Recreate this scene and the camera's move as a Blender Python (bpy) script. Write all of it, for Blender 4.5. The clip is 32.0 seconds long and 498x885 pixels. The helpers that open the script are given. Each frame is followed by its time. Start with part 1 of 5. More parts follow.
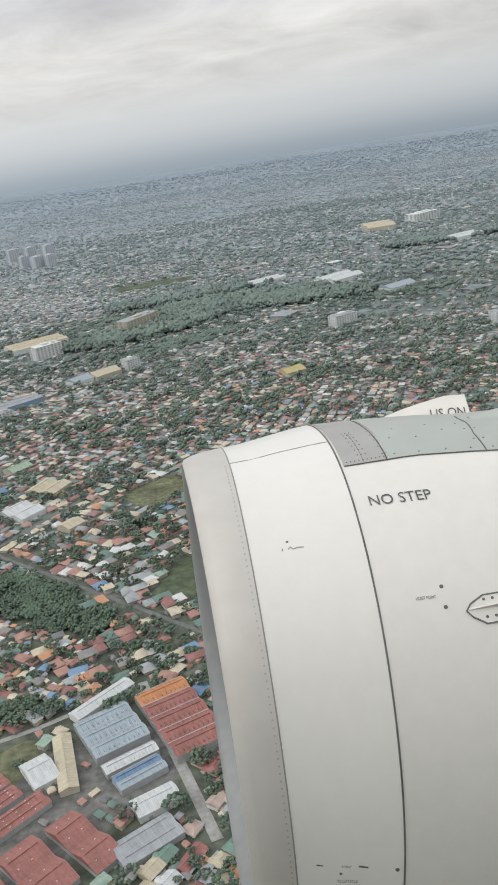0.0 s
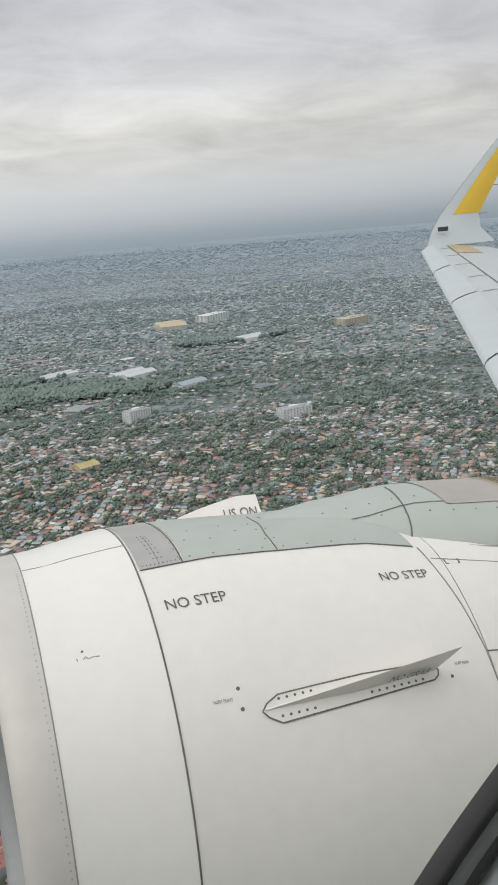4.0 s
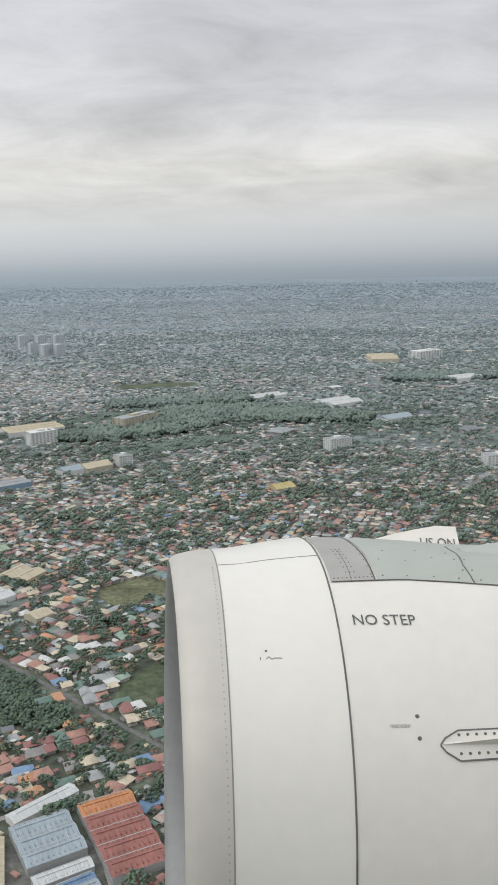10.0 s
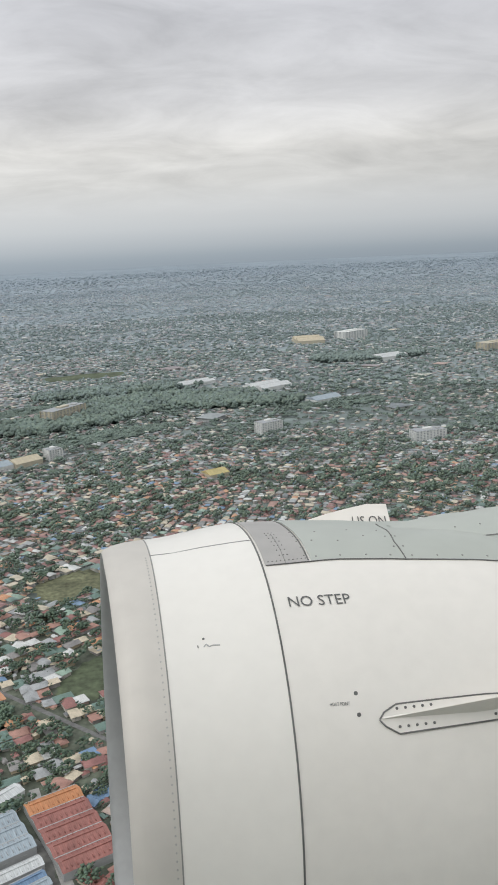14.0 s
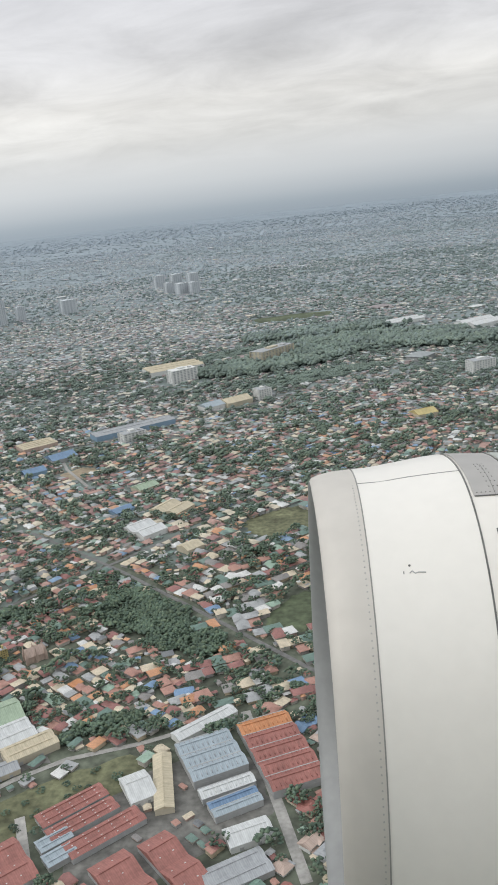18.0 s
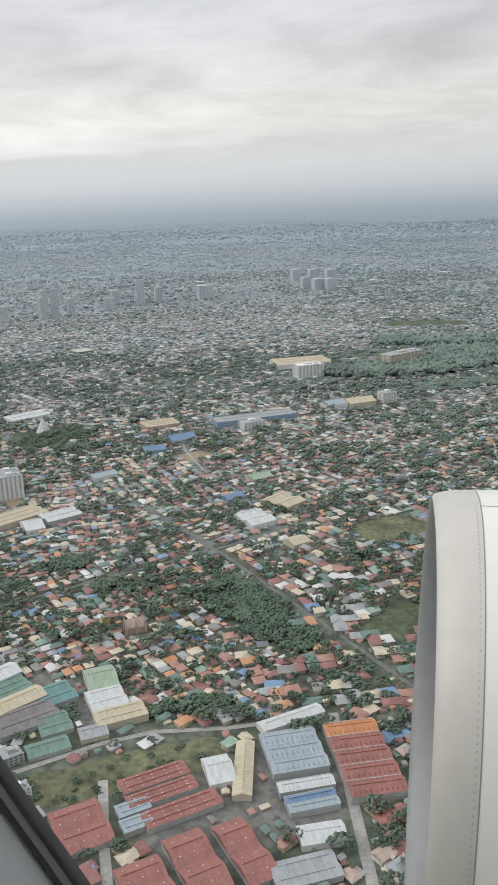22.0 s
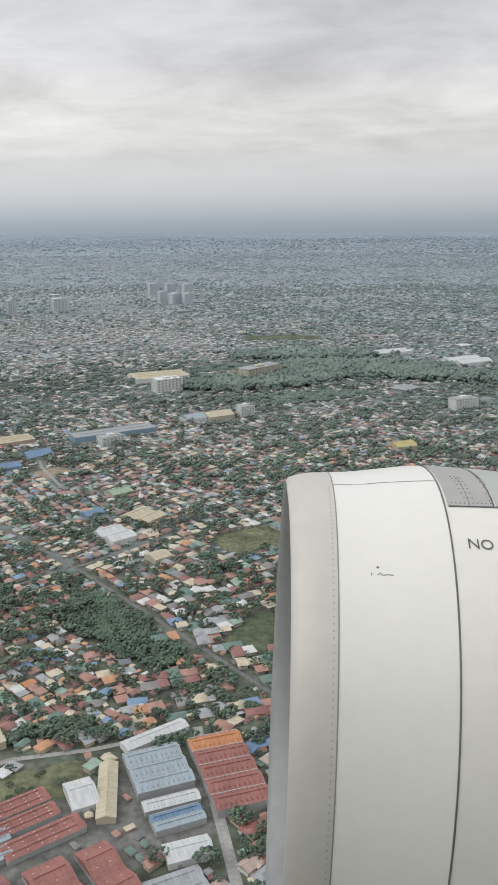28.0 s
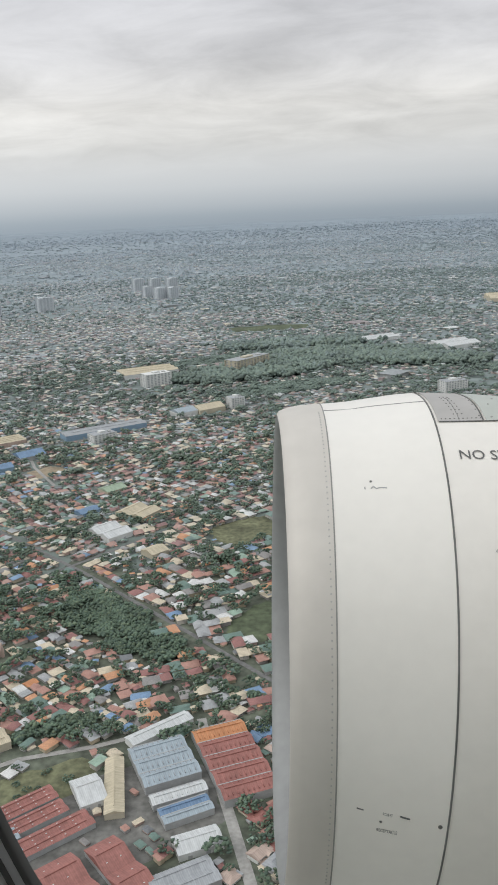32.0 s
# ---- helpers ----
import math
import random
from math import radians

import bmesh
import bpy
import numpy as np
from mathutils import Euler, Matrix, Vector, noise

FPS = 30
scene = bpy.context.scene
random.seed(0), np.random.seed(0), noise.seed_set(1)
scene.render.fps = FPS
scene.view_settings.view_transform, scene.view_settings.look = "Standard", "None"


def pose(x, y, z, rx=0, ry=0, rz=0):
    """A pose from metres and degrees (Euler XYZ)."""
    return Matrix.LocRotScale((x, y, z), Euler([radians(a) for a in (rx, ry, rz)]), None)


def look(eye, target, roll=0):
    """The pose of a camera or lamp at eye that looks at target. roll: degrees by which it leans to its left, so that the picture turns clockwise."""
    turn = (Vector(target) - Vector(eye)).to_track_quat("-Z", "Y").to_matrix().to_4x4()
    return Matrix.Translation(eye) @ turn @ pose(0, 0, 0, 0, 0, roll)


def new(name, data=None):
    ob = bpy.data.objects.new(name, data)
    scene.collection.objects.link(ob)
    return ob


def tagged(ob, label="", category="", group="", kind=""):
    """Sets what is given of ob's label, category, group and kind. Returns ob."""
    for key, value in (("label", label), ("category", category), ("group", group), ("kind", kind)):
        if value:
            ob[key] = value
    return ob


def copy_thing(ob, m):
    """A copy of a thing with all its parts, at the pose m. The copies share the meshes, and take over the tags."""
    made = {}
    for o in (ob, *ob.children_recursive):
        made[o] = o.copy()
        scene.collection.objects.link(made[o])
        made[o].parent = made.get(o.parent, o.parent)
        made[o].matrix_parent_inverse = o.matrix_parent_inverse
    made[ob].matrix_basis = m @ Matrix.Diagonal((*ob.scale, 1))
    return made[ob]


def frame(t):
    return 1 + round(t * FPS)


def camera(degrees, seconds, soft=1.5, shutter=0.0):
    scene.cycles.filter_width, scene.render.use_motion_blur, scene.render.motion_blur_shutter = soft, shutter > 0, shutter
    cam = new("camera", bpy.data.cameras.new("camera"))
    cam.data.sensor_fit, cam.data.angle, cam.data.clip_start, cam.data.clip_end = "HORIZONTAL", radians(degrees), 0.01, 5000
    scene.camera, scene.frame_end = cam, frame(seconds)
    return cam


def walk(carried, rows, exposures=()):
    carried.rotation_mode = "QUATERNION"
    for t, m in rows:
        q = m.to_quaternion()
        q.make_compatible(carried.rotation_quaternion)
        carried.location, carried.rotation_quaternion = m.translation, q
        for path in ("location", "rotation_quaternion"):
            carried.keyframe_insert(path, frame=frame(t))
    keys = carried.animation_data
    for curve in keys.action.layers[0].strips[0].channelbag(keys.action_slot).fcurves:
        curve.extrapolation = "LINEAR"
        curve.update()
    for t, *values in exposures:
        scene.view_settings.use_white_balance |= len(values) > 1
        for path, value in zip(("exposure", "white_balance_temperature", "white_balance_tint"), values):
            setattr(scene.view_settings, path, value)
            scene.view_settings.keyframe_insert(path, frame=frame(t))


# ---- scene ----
EYE = 125.0
cam = camera(32.4, 32.0, soft=1.75)
# seconds, place beside the window and Euler angles of the hand-held camera
PATH = [
    (0, 0.107, 0.077, 0.011, 70.19, 8.16, -4.80),
    (0.5, 0.092, 0.074, 0.001, 71.85, 7.99, -3.43),
    (1, 0.083, 0.064, 0.003, 73.48, 6.89, -1.73),
    (1.5, 0.084, 0.052, 0.009, 73.94, 6.03, -0.97),
    (2, 0.085, 0.066, 0.008, 76.51, 5.50, -6.24),
    (2.5, 0.097, 0.064, 0.024, 76.67, 6.38, -10.42),
    (3, 0.106, 0.064, 0.043, 75.34, 5.65, -16.07),
    (3.5, 0.114, 0.062, 0.057, 74.75, 4.42, -20.83),
    (5.5, 0.068, 0.055, 0.028, 76.58, 4.77, 0.39),
    (6, 0.067, 0.052, 0.005, 74.87, 4.10, 3.16),
    (6.5, 0.076, -0.005, 0.018, 77.54, 5.02, 10.25),
    (7, 0.086, -0.050, 0.011, 79.61, 3.59, 13.82),
    (7.5, 0.071, -0.012, -0.005, 78.27, 1.75, 12.54),
    (8, 0.061, 0.030, -0.012, 76.45, 1.75, 11.48),
    (8.5, 0.058, -0.004, 0.020, 76.50, 1.49, 12.04),
    (9, 0.050, -0.031, 0.034, 78.29, 0.72, 9.41),
    (9.5, 0.053, 0.028, 0.004, 78.08, -0.49, 0.24),
    (10, 0.062, 0.044, -0.011, 77.75, 1.03, -3.58),
    (10.5, 0.077, 0.060, -0.025, 77.60, 2.05, -6.02),
    (11, 0.069, 0.062, -0.023, 77.77, 1.97, -6.77),
    (11.5, 0.069, 0.063, -0.014, 77.60, 1.73, -8.10),
    (12, 0.070, 0.066, -0.010, 77.27, 1.88, -8.46),
    (12.5, 0.072, 0.068, -0.005, 77.03, 2.19, -8.54),
    (13, 0.078, 0.057, 0.001, 76.69, 2.43, -8.52),
    (13.5, 0.080, 0.064, -0.006, 76.68, 2.53, -8.49),
    (15.5, 0.080, 0.046, -0.022, 74.90, 3.23, -9.24),
    (16, 0.080, 0.040, -0.024, 67.08, 3.88, -7.57),
    (16.5, 0.083, 0.061, -0.029, 67.24, 4.08, -4.10),
    (17, 0.083, 0.074, -0.039, 68.18, 3.08, -2.03),
    (17.5, 0.079, 0.055, -0.046, 70.66, 4.78, 0.32),
    (18, 0.076, 0.011, -0.049, 73.62, 6.03, 4.76),
    (18.5, 0.067, -0.041, -0.046, 73.84, 6.65, 7.61),
    (19, 0.046, -0.063, -0.029, 74.22, 7.07, 10.62),
    (19.5, 0.052, -0.060, -0.025, 74.70, 7.61, 15.29),
    (20, 0.058, -0.059, -0.021, 76.17, 6.61, 20.09),
    (20.5, 0.043, -0.062, -0.020, 75.73, 3.11, 14.66),
    (21, 0.051, -0.064, -0.005, 74.60, 2.56, 14.72),
    (21.5, 0.036, -0.066, 0.006, 74.27, 2.35, 15.01),
    (22, 0.040, -0.066, 0.008, 73.98, 1.93, 14.16),
    (22.5, 0.047, -0.058, -0.015, 74.11, 1.96, 13.50),
    (23, 0.062, -0.049, -0.038, 74.49, 1.97, 12.53),
    (23.5, 0.054, -0.043, -0.031, 74.44, 1.90, 12.16),
    (24, 0.048, -0.030, -0.023, 74.37, 1.79, 11.63),
    (24.5, 0.040, -0.036, -0.021, 74.65, 1.59, 10.89),
    (25, 0.046, -0.044, -0.020, 74.79, 1.25, 9.95),
    (25.5, 0.053, -0.043, -0.032, 74.84, 1.30, 9.21),
    (27.5, 0.073, -0.012, -0.112, 74.69, 0.29, 5.88),
    (28, 0.065, -0.011, -0.166, 74.75, 0.31, 4.90),
    (28.5, 0.063, -0.035, -0.284, 76.54, 0.32, 3.75),
    (29, 0.072, -0.059, -0.395, 78.58, 0.26, 3.29),
    (29.5, 0.069, -0.058, -0.427, 79.81, 0.16, 2.04),
    (30, 0.079, -0.059, -0.444, 80.06, 0.10, 1.50),
    (30.5, 0.069, -0.070, -0.433, 79.10, 0.64, 2.53),
    (31, 0.071, -0.085, -0.429, 77.57, 2.03, 4.19),
    (31.5, 0.066, -0.090, -0.428, 73.86, 2.52, 3.37),
    (32, 0.072, -0.100, -0.446, 74.16, 2.53, 3.72),
]
walk(cam, [(t, pose(x, y, EYE + z, rx, ry, rz)) for t, x, y, z, rx, ry, rz in PATH],
     [(0, 0.36), (2, 0.31), (14.5, 0.31), (16, 0.48), (17, 0.45), (18.5, 0.36), (25, 0.36), (28, 0.31), (32, 0.31)])

# ---- world, sun, exposure ----
world = bpy.data.worlds.new("overcast_sky")
scene.world = world
world.use_nodes = True
WN, WL = world.node_tree.nodes, world.node_tree.links
WN.clear()


def wnode(kind, **values):
    n = WN.new(kind)
    for key, value in values.items():
        n.inputs[key].default_value = value
    return n


def wmath(op, a, b):
    n = WN.new("ShaderNodeMath")
    n.operation = op
    for slot, v in ((0, a), (1, b)):
        if isinstance(v, (int, float)):
            n.inputs[slot].default_value = v
        else:
            WL.new(v, n.inputs[slot])
    return n.outputs[0]


coord = WN.new("ShaderNodeTexCoord")
split = WN.new("ShaderNodeSeparateXYZ")
WL.new(coord.outputs["Generated"], split.inputs[0])
rise = wmath("MAXIMUM", split.outputs[2], 0.0)
# the cloud sheet lies flat overhead, so it crowds together towards the horizon
lift = wmath("ADD", rise, 0.20)
flat = WN.new("ShaderNodeCombineXYZ")
WL.new(wmath("DIVIDE", split.outputs[0], lift), flat.inputs[0])
WL.new(wmath("DIVIDE", split.outputs[1], lift), flat.inputs[1])
turn = WN.new("ShaderNodeMapping")
turn.inputs["Rotation"].default_value = (0, 0, radians(-14))
turn.inputs["Scale"].default_value = (0.8, 1.0, 1.0)
WL.new(flat.outputs[0], turn.inputs[0])
puffs = wnode("ShaderNodeTexNoise", Scale=2.7, Detail=10.0, Roughness=0.62, Distortion=0.5)
WL.new(turn.outputs[0], puffs.inputs["Vector"])
banks = wnode("ShaderNodeTexNoise", Scale=1.15, Detail=3.0, Roughness=0.5, Distortion=0.2)
WL.new(turn.outputs[0], banks.inputs["Vector"])
height = WN.new("ShaderNodeMapRange")
WL.new(split.outputs[2], height.inputs[0])
height.inputs[1].default_value, height.inputs[2].default_value = -0.05, 0.95
veil = WN.new("ShaderNodeValToRGB")
stops = ((0.0, (0.265, 0.31, 0.352)), (0.025, (0.258, 0.304, 0.348)), (0.034, (0.29, 0.335, 0.376)), (0.046, (0.372, 0.408, 0.44)), (0.066, (0.475, 0.50, 0.52)), (0.088, (0.54, 0.552, 0.56)), (0.115, (0.585, 0.583, 0.572)),
         (0.15, (0.60, 0.592, 0.575)), (0.20, (0.56, 0.56, 0.57)), (0.28, (0.525, 0.53, 0.555)), (0.42, (0.55, 0.56, 0.585)), (0.65, (0.74, 0.77, 0.80)), (1.0, (0.90, 0.93, 0.96)))
for k, (pos, col) in enumerate(stops):
    e = veil.color_ramp.elements[k] if k < 2 else veil.color_ramp.elements.new(pos)
    e.position, e.color = pos, (*col, 1)
WL.new(height.outputs[0], veil.inputs[0])
tone = wmath("ADD", wmath("MULTIPLY", wmath("SUBTRACT", puffs.outputs["Fac"], 0.5), 0.74), wmath("MULTIPLY", wmath("SUBTRACT", banks.outputs["Fac"], 0.5), 0.62))
# clouds fade into the mist low down
seen = WN.new("ShaderNodeMapRange")
WL.new(split.outputs[2], seen.inputs[0])
seen.inputs[1].default_value, seen.inputs[2].default_value = 0.025, 0.085
tone = wmath("ADD", wmath("MULTIPLY", tone, seen.outputs[0]), 1.0)
# a long cloud edge, lit from behind, above the mist on the brighter side
wavy = wmath("ADD", wmath("SUBTRACT", split.outputs[2], wmath("MULTIPLY", split.outputs[0], 0.062)), wmath("MULTIPLY", wmath("SUBTRACT", banks.outputs["Fac"], 0.5), 0.03))


def ramp_of(value, a, b, c, d):
    n = WN.new("ShaderNodeMapRange")
    n.interpolation_type = "SMOOTHSTEP"
    for slot, v in zip((1, 2, 3, 4), (a, b, c, d)):
        n.inputs[slot].default_value = v
    WL.new(value, n.inputs[0])
    return n.outputs[0]


edge = wmath("MULTIPLY", wmath("MULTIPLY", ramp_of(wavy, 0.070, 0.077, 0, 1), ramp_of(wavy, 0.085, 0.15, 1, 0)), ramp_of(split.outputs[0], 0.15, -0.5, 0.15, 1))
under = wmath("MULTIPLY", ramp_of(wavy, 0.040, 0.070, 0, 1), ramp_of(wavy, 0.070, 0.077, 1, 0))
tone = wmath("ADD", tone, wmath("SUBTRACT", wmath("MULTIPLY", edge, 0.09), wmath("MULTIPLY", under, 0.05)))
# the veiled sun stands to the left, so that side of the overcast is brighter
tone = wmath("MULTIPLY", tone, wmath("ADD", wmath("MULTIPLY", split.outputs[0], -0.2), 1.0))
lit = WN.new("ShaderNodeVectorMath")
lit.operation = "SCALE"
WL.new(veil.outputs[0], lit.inputs[0])
WL.new(tone, lit.inputs["Scale"])
sky = WN.new("ShaderNodeTexSky")
sky.sky_type, sky.sun_disc = "NISHITA", False
sky.sun_elevation, sky.sun_rotation = radians(40), radians(-111)
faint = WN.new("ShaderNodeVectorMath")
faint.operation = "SCALE"
faint.inputs["Scale"].default_value = 0.05
WL.new(sky.outputs[0], faint.inputs[0])
both = WN.new("ShaderNodeMix")
both.data_type = "RGBA"
both.inputs["Factor"].default_value = 0.06
WL.new(lit.outputs[0], both.inputs["A"])
WL.new(faint.outputs[0], both.inputs["B"])
back = WN.new("ShaderNodeBackground")
WL.new(both.outputs["Result"], back.inputs[0])
back.inputs[1].default_value = 1.0
WL.new(back.outputs[0], WN.new("ShaderNodeOutputWorld").inputs[0])

sun_data = bpy.data.lights.new("sun", "SUN")
sun_data.energy, sun_data.angle, sun_data.color = 0.7, radians(50), (1.0, 0.97, 0.93)
sun = new("sun", sun_data)
sun.matrix_world = look((-180, -70, 250), (0, 0, 90))

# ---- materials ----
def material(name, color, rough=0.6, metal=0.0, grain=0.0, scale=4.0, coarse=None, bump=0.0, spread=None, island=False, ribs=0.0):
    """A principled surface whose colour varies at two scales; spread: colours drawn at random per object or per island."""
    m = bpy.data.materials.new(name)
    m.use_nodes = True
    n, l = m.node_tree.nodes, m.node_tree.links
    b = n["Principled BSDF"]
    b.inputs["Roughness"].default_value, b.inputs["Metallic"].default_value = rough, metal
    tc = n.new("ShaderNodeTexCoord")
    place = tc.outputs["Object"]
    if island:
        geo = n.new("ShaderNodeNewGeometry")
        place = geo.outputs["Position"]
    if spread:
        ramp = n.new("ShaderNodeValToRGB")
        ramp.color_ramp.interpolation = "CONSTANT"
        total, acc = sum(w for w, _ in spread), 0.0
        for k, (w, c) in enumerate(spread):
            e = ramp.color_ramp.elements[k] if k < 2 else ramp.color_ramp.elements.new(acc / total)
            e.position, e.color = acc / total, (*c, 1)
            acc += w
        source = geo.outputs["Random Per Island"] if island else n.new("ShaderNodeObjectInfo").outputs["Random"]
        l.new(source, ramp.inputs[0])
        out = ramp.outputs[0]
    else:
        rgb = n.new("ShaderNodeRGB")
        rgb.outputs[0].default_value = (*color, 1)
        out = rgb.outputs[0]
    if grain:
        for sc, amount in ((scale, grain), (coarse or scale * 0.13, grain * 0.9)):
            tex = n.new("ShaderNodeTexNoise")
            tex.inputs["Scale"].default_value, tex.inputs["Detail"].default_value = sc, 4.0
            l.new(place, tex.inputs["Vector"])
            rng = n.new("ShaderNodeMapRange")
            rng.inputs[1].default_value, rng.inputs[2].default_value = 0.3, 0.7
            rng.inputs[3].default_value, rng.inputs[4].default_value = 1 - amount, 1 + amount
            l.new(tex.outputs["Fac"], rng.inputs[0])
            mul = n.new("ShaderNodeVectorMath")
            mul.operation = "SCALE"
            l.new(out, mul.inputs[0])
            l.new(rng.outputs[0], mul.inputs["Scale"])
            out = mul.outputs[0]
        if bump:
            bp = n.new("ShaderNodeBump")
            bp.inputs["Strength"].default_value, bp.inputs["Distance"].default_value = bump, 0.02
            l.new(tex.outputs["Fac"], bp.inputs["Height"])
            l.new(bp.outputs[0], b.inputs["Normal"])
    if ribs:
        wave = n.new("ShaderNodeTexWave")
        wave.inputs["Scale"].default_value, wave.inputs["Distortion"].default_value = 0.3142 / ribs, 0.0
        l.new(place, wave.inputs["Vector"])
        run = n.new("ShaderNodeMapping")
        run.inputs["Scale"].default_value = (1.6, 0.16, 0.3)
        l.new(place, run.inputs[0])
        streak = n.new("ShaderNodeTexNoise")
        streak.inputs["Scale"].default_value, streak.inputs["Detail"].default_value = 1.3, 5.0
        l.new(run.outputs[0], streak.inputs["Vector"])
        for source, low, high, dim, bright in ((wave.outputs["Fac"], 0.0, 1.0, 0.92, 1.03), (streak.outputs["Fac"], 0.35, 0.65, 0.87, 1.07)):
            rng = n.new("ShaderNodeMapRange")
            for slot, v in zip((1, 2, 3, 4), (low, high, dim, bright)):
                rng.inputs[slot].default_value = v
            l.new(source, rng.inputs[0])
            mul = n.new("ShaderNodeVectorMath")
            mul.operation = "SCALE"
            l.new(out, mul.inputs[0])
            l.new(rng.outputs[0], mul.inputs["Scale"])
            out = mul.outputs[0]
    l.new(out, b.inputs["Base Color"])
    return m


ROOFS = ((17, (0.29, 0.105, 0.08)), (13, (0.42, 0.205, 0.145)), (6, (0.58, 0.27, 0.12)), (11, (0.37, 0.37, 0.365)), (8, (0.25, 0.225, 0.205)), (17, (0.62, 0.52, 0.37)), (8, (0.68, 0.67, 0.64)),
         (9, (0.12, 0.195, 0.15)), (5, (0.28, 0.39, 0.29)), (3, (0.17, 0.28, 0.44)), (4, (0.15, 0.15, 0.15)))
WALLS = ((3, (0.50, 0.46, 0.40)), (2, (0.38, 0.36, 0.34)), (2, (0.52, 0.42, 0.28)), (1, (0.30, 0.27, 0.25)), (1, (0.48, 0.33, 0.27)))


# mixes a share f of haze colour into every base colour
def mix_haze(cols, f, to=(0.30, 0.34, 0.37)):
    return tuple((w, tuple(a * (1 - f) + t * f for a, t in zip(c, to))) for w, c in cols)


# bluish grey that stands for haze in the base colours
HAZE_TONE = (0.27, 0.325, 0.37)
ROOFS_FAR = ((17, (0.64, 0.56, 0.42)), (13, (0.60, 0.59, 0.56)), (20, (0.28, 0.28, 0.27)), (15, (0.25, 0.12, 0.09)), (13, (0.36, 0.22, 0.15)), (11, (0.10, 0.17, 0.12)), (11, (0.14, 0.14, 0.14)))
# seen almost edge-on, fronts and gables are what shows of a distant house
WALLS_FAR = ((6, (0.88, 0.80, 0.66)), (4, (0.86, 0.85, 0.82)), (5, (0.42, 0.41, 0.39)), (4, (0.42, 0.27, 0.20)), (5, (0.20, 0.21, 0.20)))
LEAVES = ((3, (0.062, 0.105, 0.042)), (3, (0.075, 0.122, 0.048)), (2, (0.105, 0.145, 0.058)), (2, (0.046, 0.084, 0.036)))
M = {}
# near roofs, walls and leaves already have some haze mixed into their colours
M["roofs"] = material("house_roofs", (0, 0, 0), 0.7, grain=0.13, scale=2.6, coarse=0.5, spread=mix_haze(ROOFS, 0.16, HAZE_TONE), island=True)
M["walls"] = material("house_walls", (0, 0, 0), 0.85, grain=0.15, scale=1.2, spread=mix_haze(WALLS, 0.13, HAZE_TONE), island=True)
M["leaf"] = material("tree_leaves", (0, 0, 0), 0.9, grain=0.3, scale=1.4, spread=mix_haze(LEAVES, 0.19, HAZE_TONE), island=True)
M["bark"] = material("bark", (0.12, 0.09, 0.06), 0.9, grain=0.3, scale=8)
M["ground"] = material("town_ground", (0.105, 0.118, 0.088), 0.95, grain=0.42, scale=0.35, coarse=0.035, island=True)
# share and colour of the painted haze, one pair per distance belt
HAZE_BELTS = ((0.30, (0.31, 0.362, 0.382)), (0.41, (0.33, 0.386, 0.412)), (0.51, (0.338, 0.396, 0.43)), (0.60, (0.33, 0.389, 0.432)), (0.72, (0.315, 0.373, 0.42)), (0.84, (0.29, 0.346, 0.395)), (0.94, (0.252, 0.305, 0.352)))
for k, (f, tint) in enumerate(HAZE_BELTS, 1):
    # land ever farther off towards the horizon, with more haze painted into its colours
    # haze tint brightened for fronts, making up for the little light they catch
    upright_lift = tuple(1.4 * c for c in tint)
    M[f"roofs_{k}"] = material(f"roofs_hazed_{k}", (0, 0, 0), 0.8, grain=0.15, scale=0.5, spread=mix_haze(ROOFS if k < 2 else ROOFS_FAR, f, tint), island=True)
    M[f"walls_{k}"] = material(f"walls_hazed_{k}", (0, 0, 0), 0.9, grain=0.12, scale=0.5, spread=mix_haze(WALLS_FAR, f, upright_lift) if k > 3 else mix_haze(WALLS, f, tint), island=True)
    # far leaves get a slightly brightened haze tint as well
    M[f"leaf_{k}"] = material(f"leaves_hazed_{k}", (0, 0, 0), 0.9, grain=0.25, scale=0.5, spread=mix_haze(LEAVES, f * 0.92, tuple(1.12 * c for c in tint) if k > 4 else tint), island=True)
    M[f"ground_{k}"] = material(f"ground_hazed_{k}", tuple(a * (1 - f) + t * f for a, t in zip((0.075, 0.095, 0.062), tint)), 0.95, grain=0.4 * (1 - f) + 0.06, scale=0.08 if k < 6 else 0.022, coarse=0.009 if k < 6 else 0.0035, island=True)
M["roofs_pale"] = material("pale_hall_roofs", (0, 0, 0), 0.7, grain=0.1, scale=0.3, spread=((4, (0.58, 0.59, 0.58)), (3, (0.52, 0.47, 0.38)), (1, (0.30, 0.38, 0.45)), (1, (0.45, 0.34, 0.30))), island=True)
M["asphalt"] = material("asphalt", (0.17, 0.168, 0.163), 0.9, grain=0.2, scale=0.8)
M["concrete"] = material("concrete", (0.33, 0.32, 0.30), 0.85, grain=0.18, scale=0.9)
M["line_paint"] = material("road_paint", (0.36, 0.36, 0.34), 0.7, grain=0.2, scale=2)
M["grass"] = material("dry_grass", (0.135, 0.14, 0.08), 0.95, grain=0.4, scale=0.5, coarse=0.09)
M["park"] = material("park_grass", (0.085, 0.105, 0.06), 0.95, grain=0.4, scale=0.4, coarse=0.06)
M["yard"] = material("worn_yard", (0.15, 0.147, 0.135), 0.9, grain=0.35, scale=0.5, coarse=0.12)
M["bezel"] = material("grey_bezel", (0.62, 0.62, 0.61), 0.6, grain=0.05, scale=40)
M["earth"] = material("bare_earth", (0.33, 0.27, 0.19), 0.95, grain=0.25, scale=0.4)
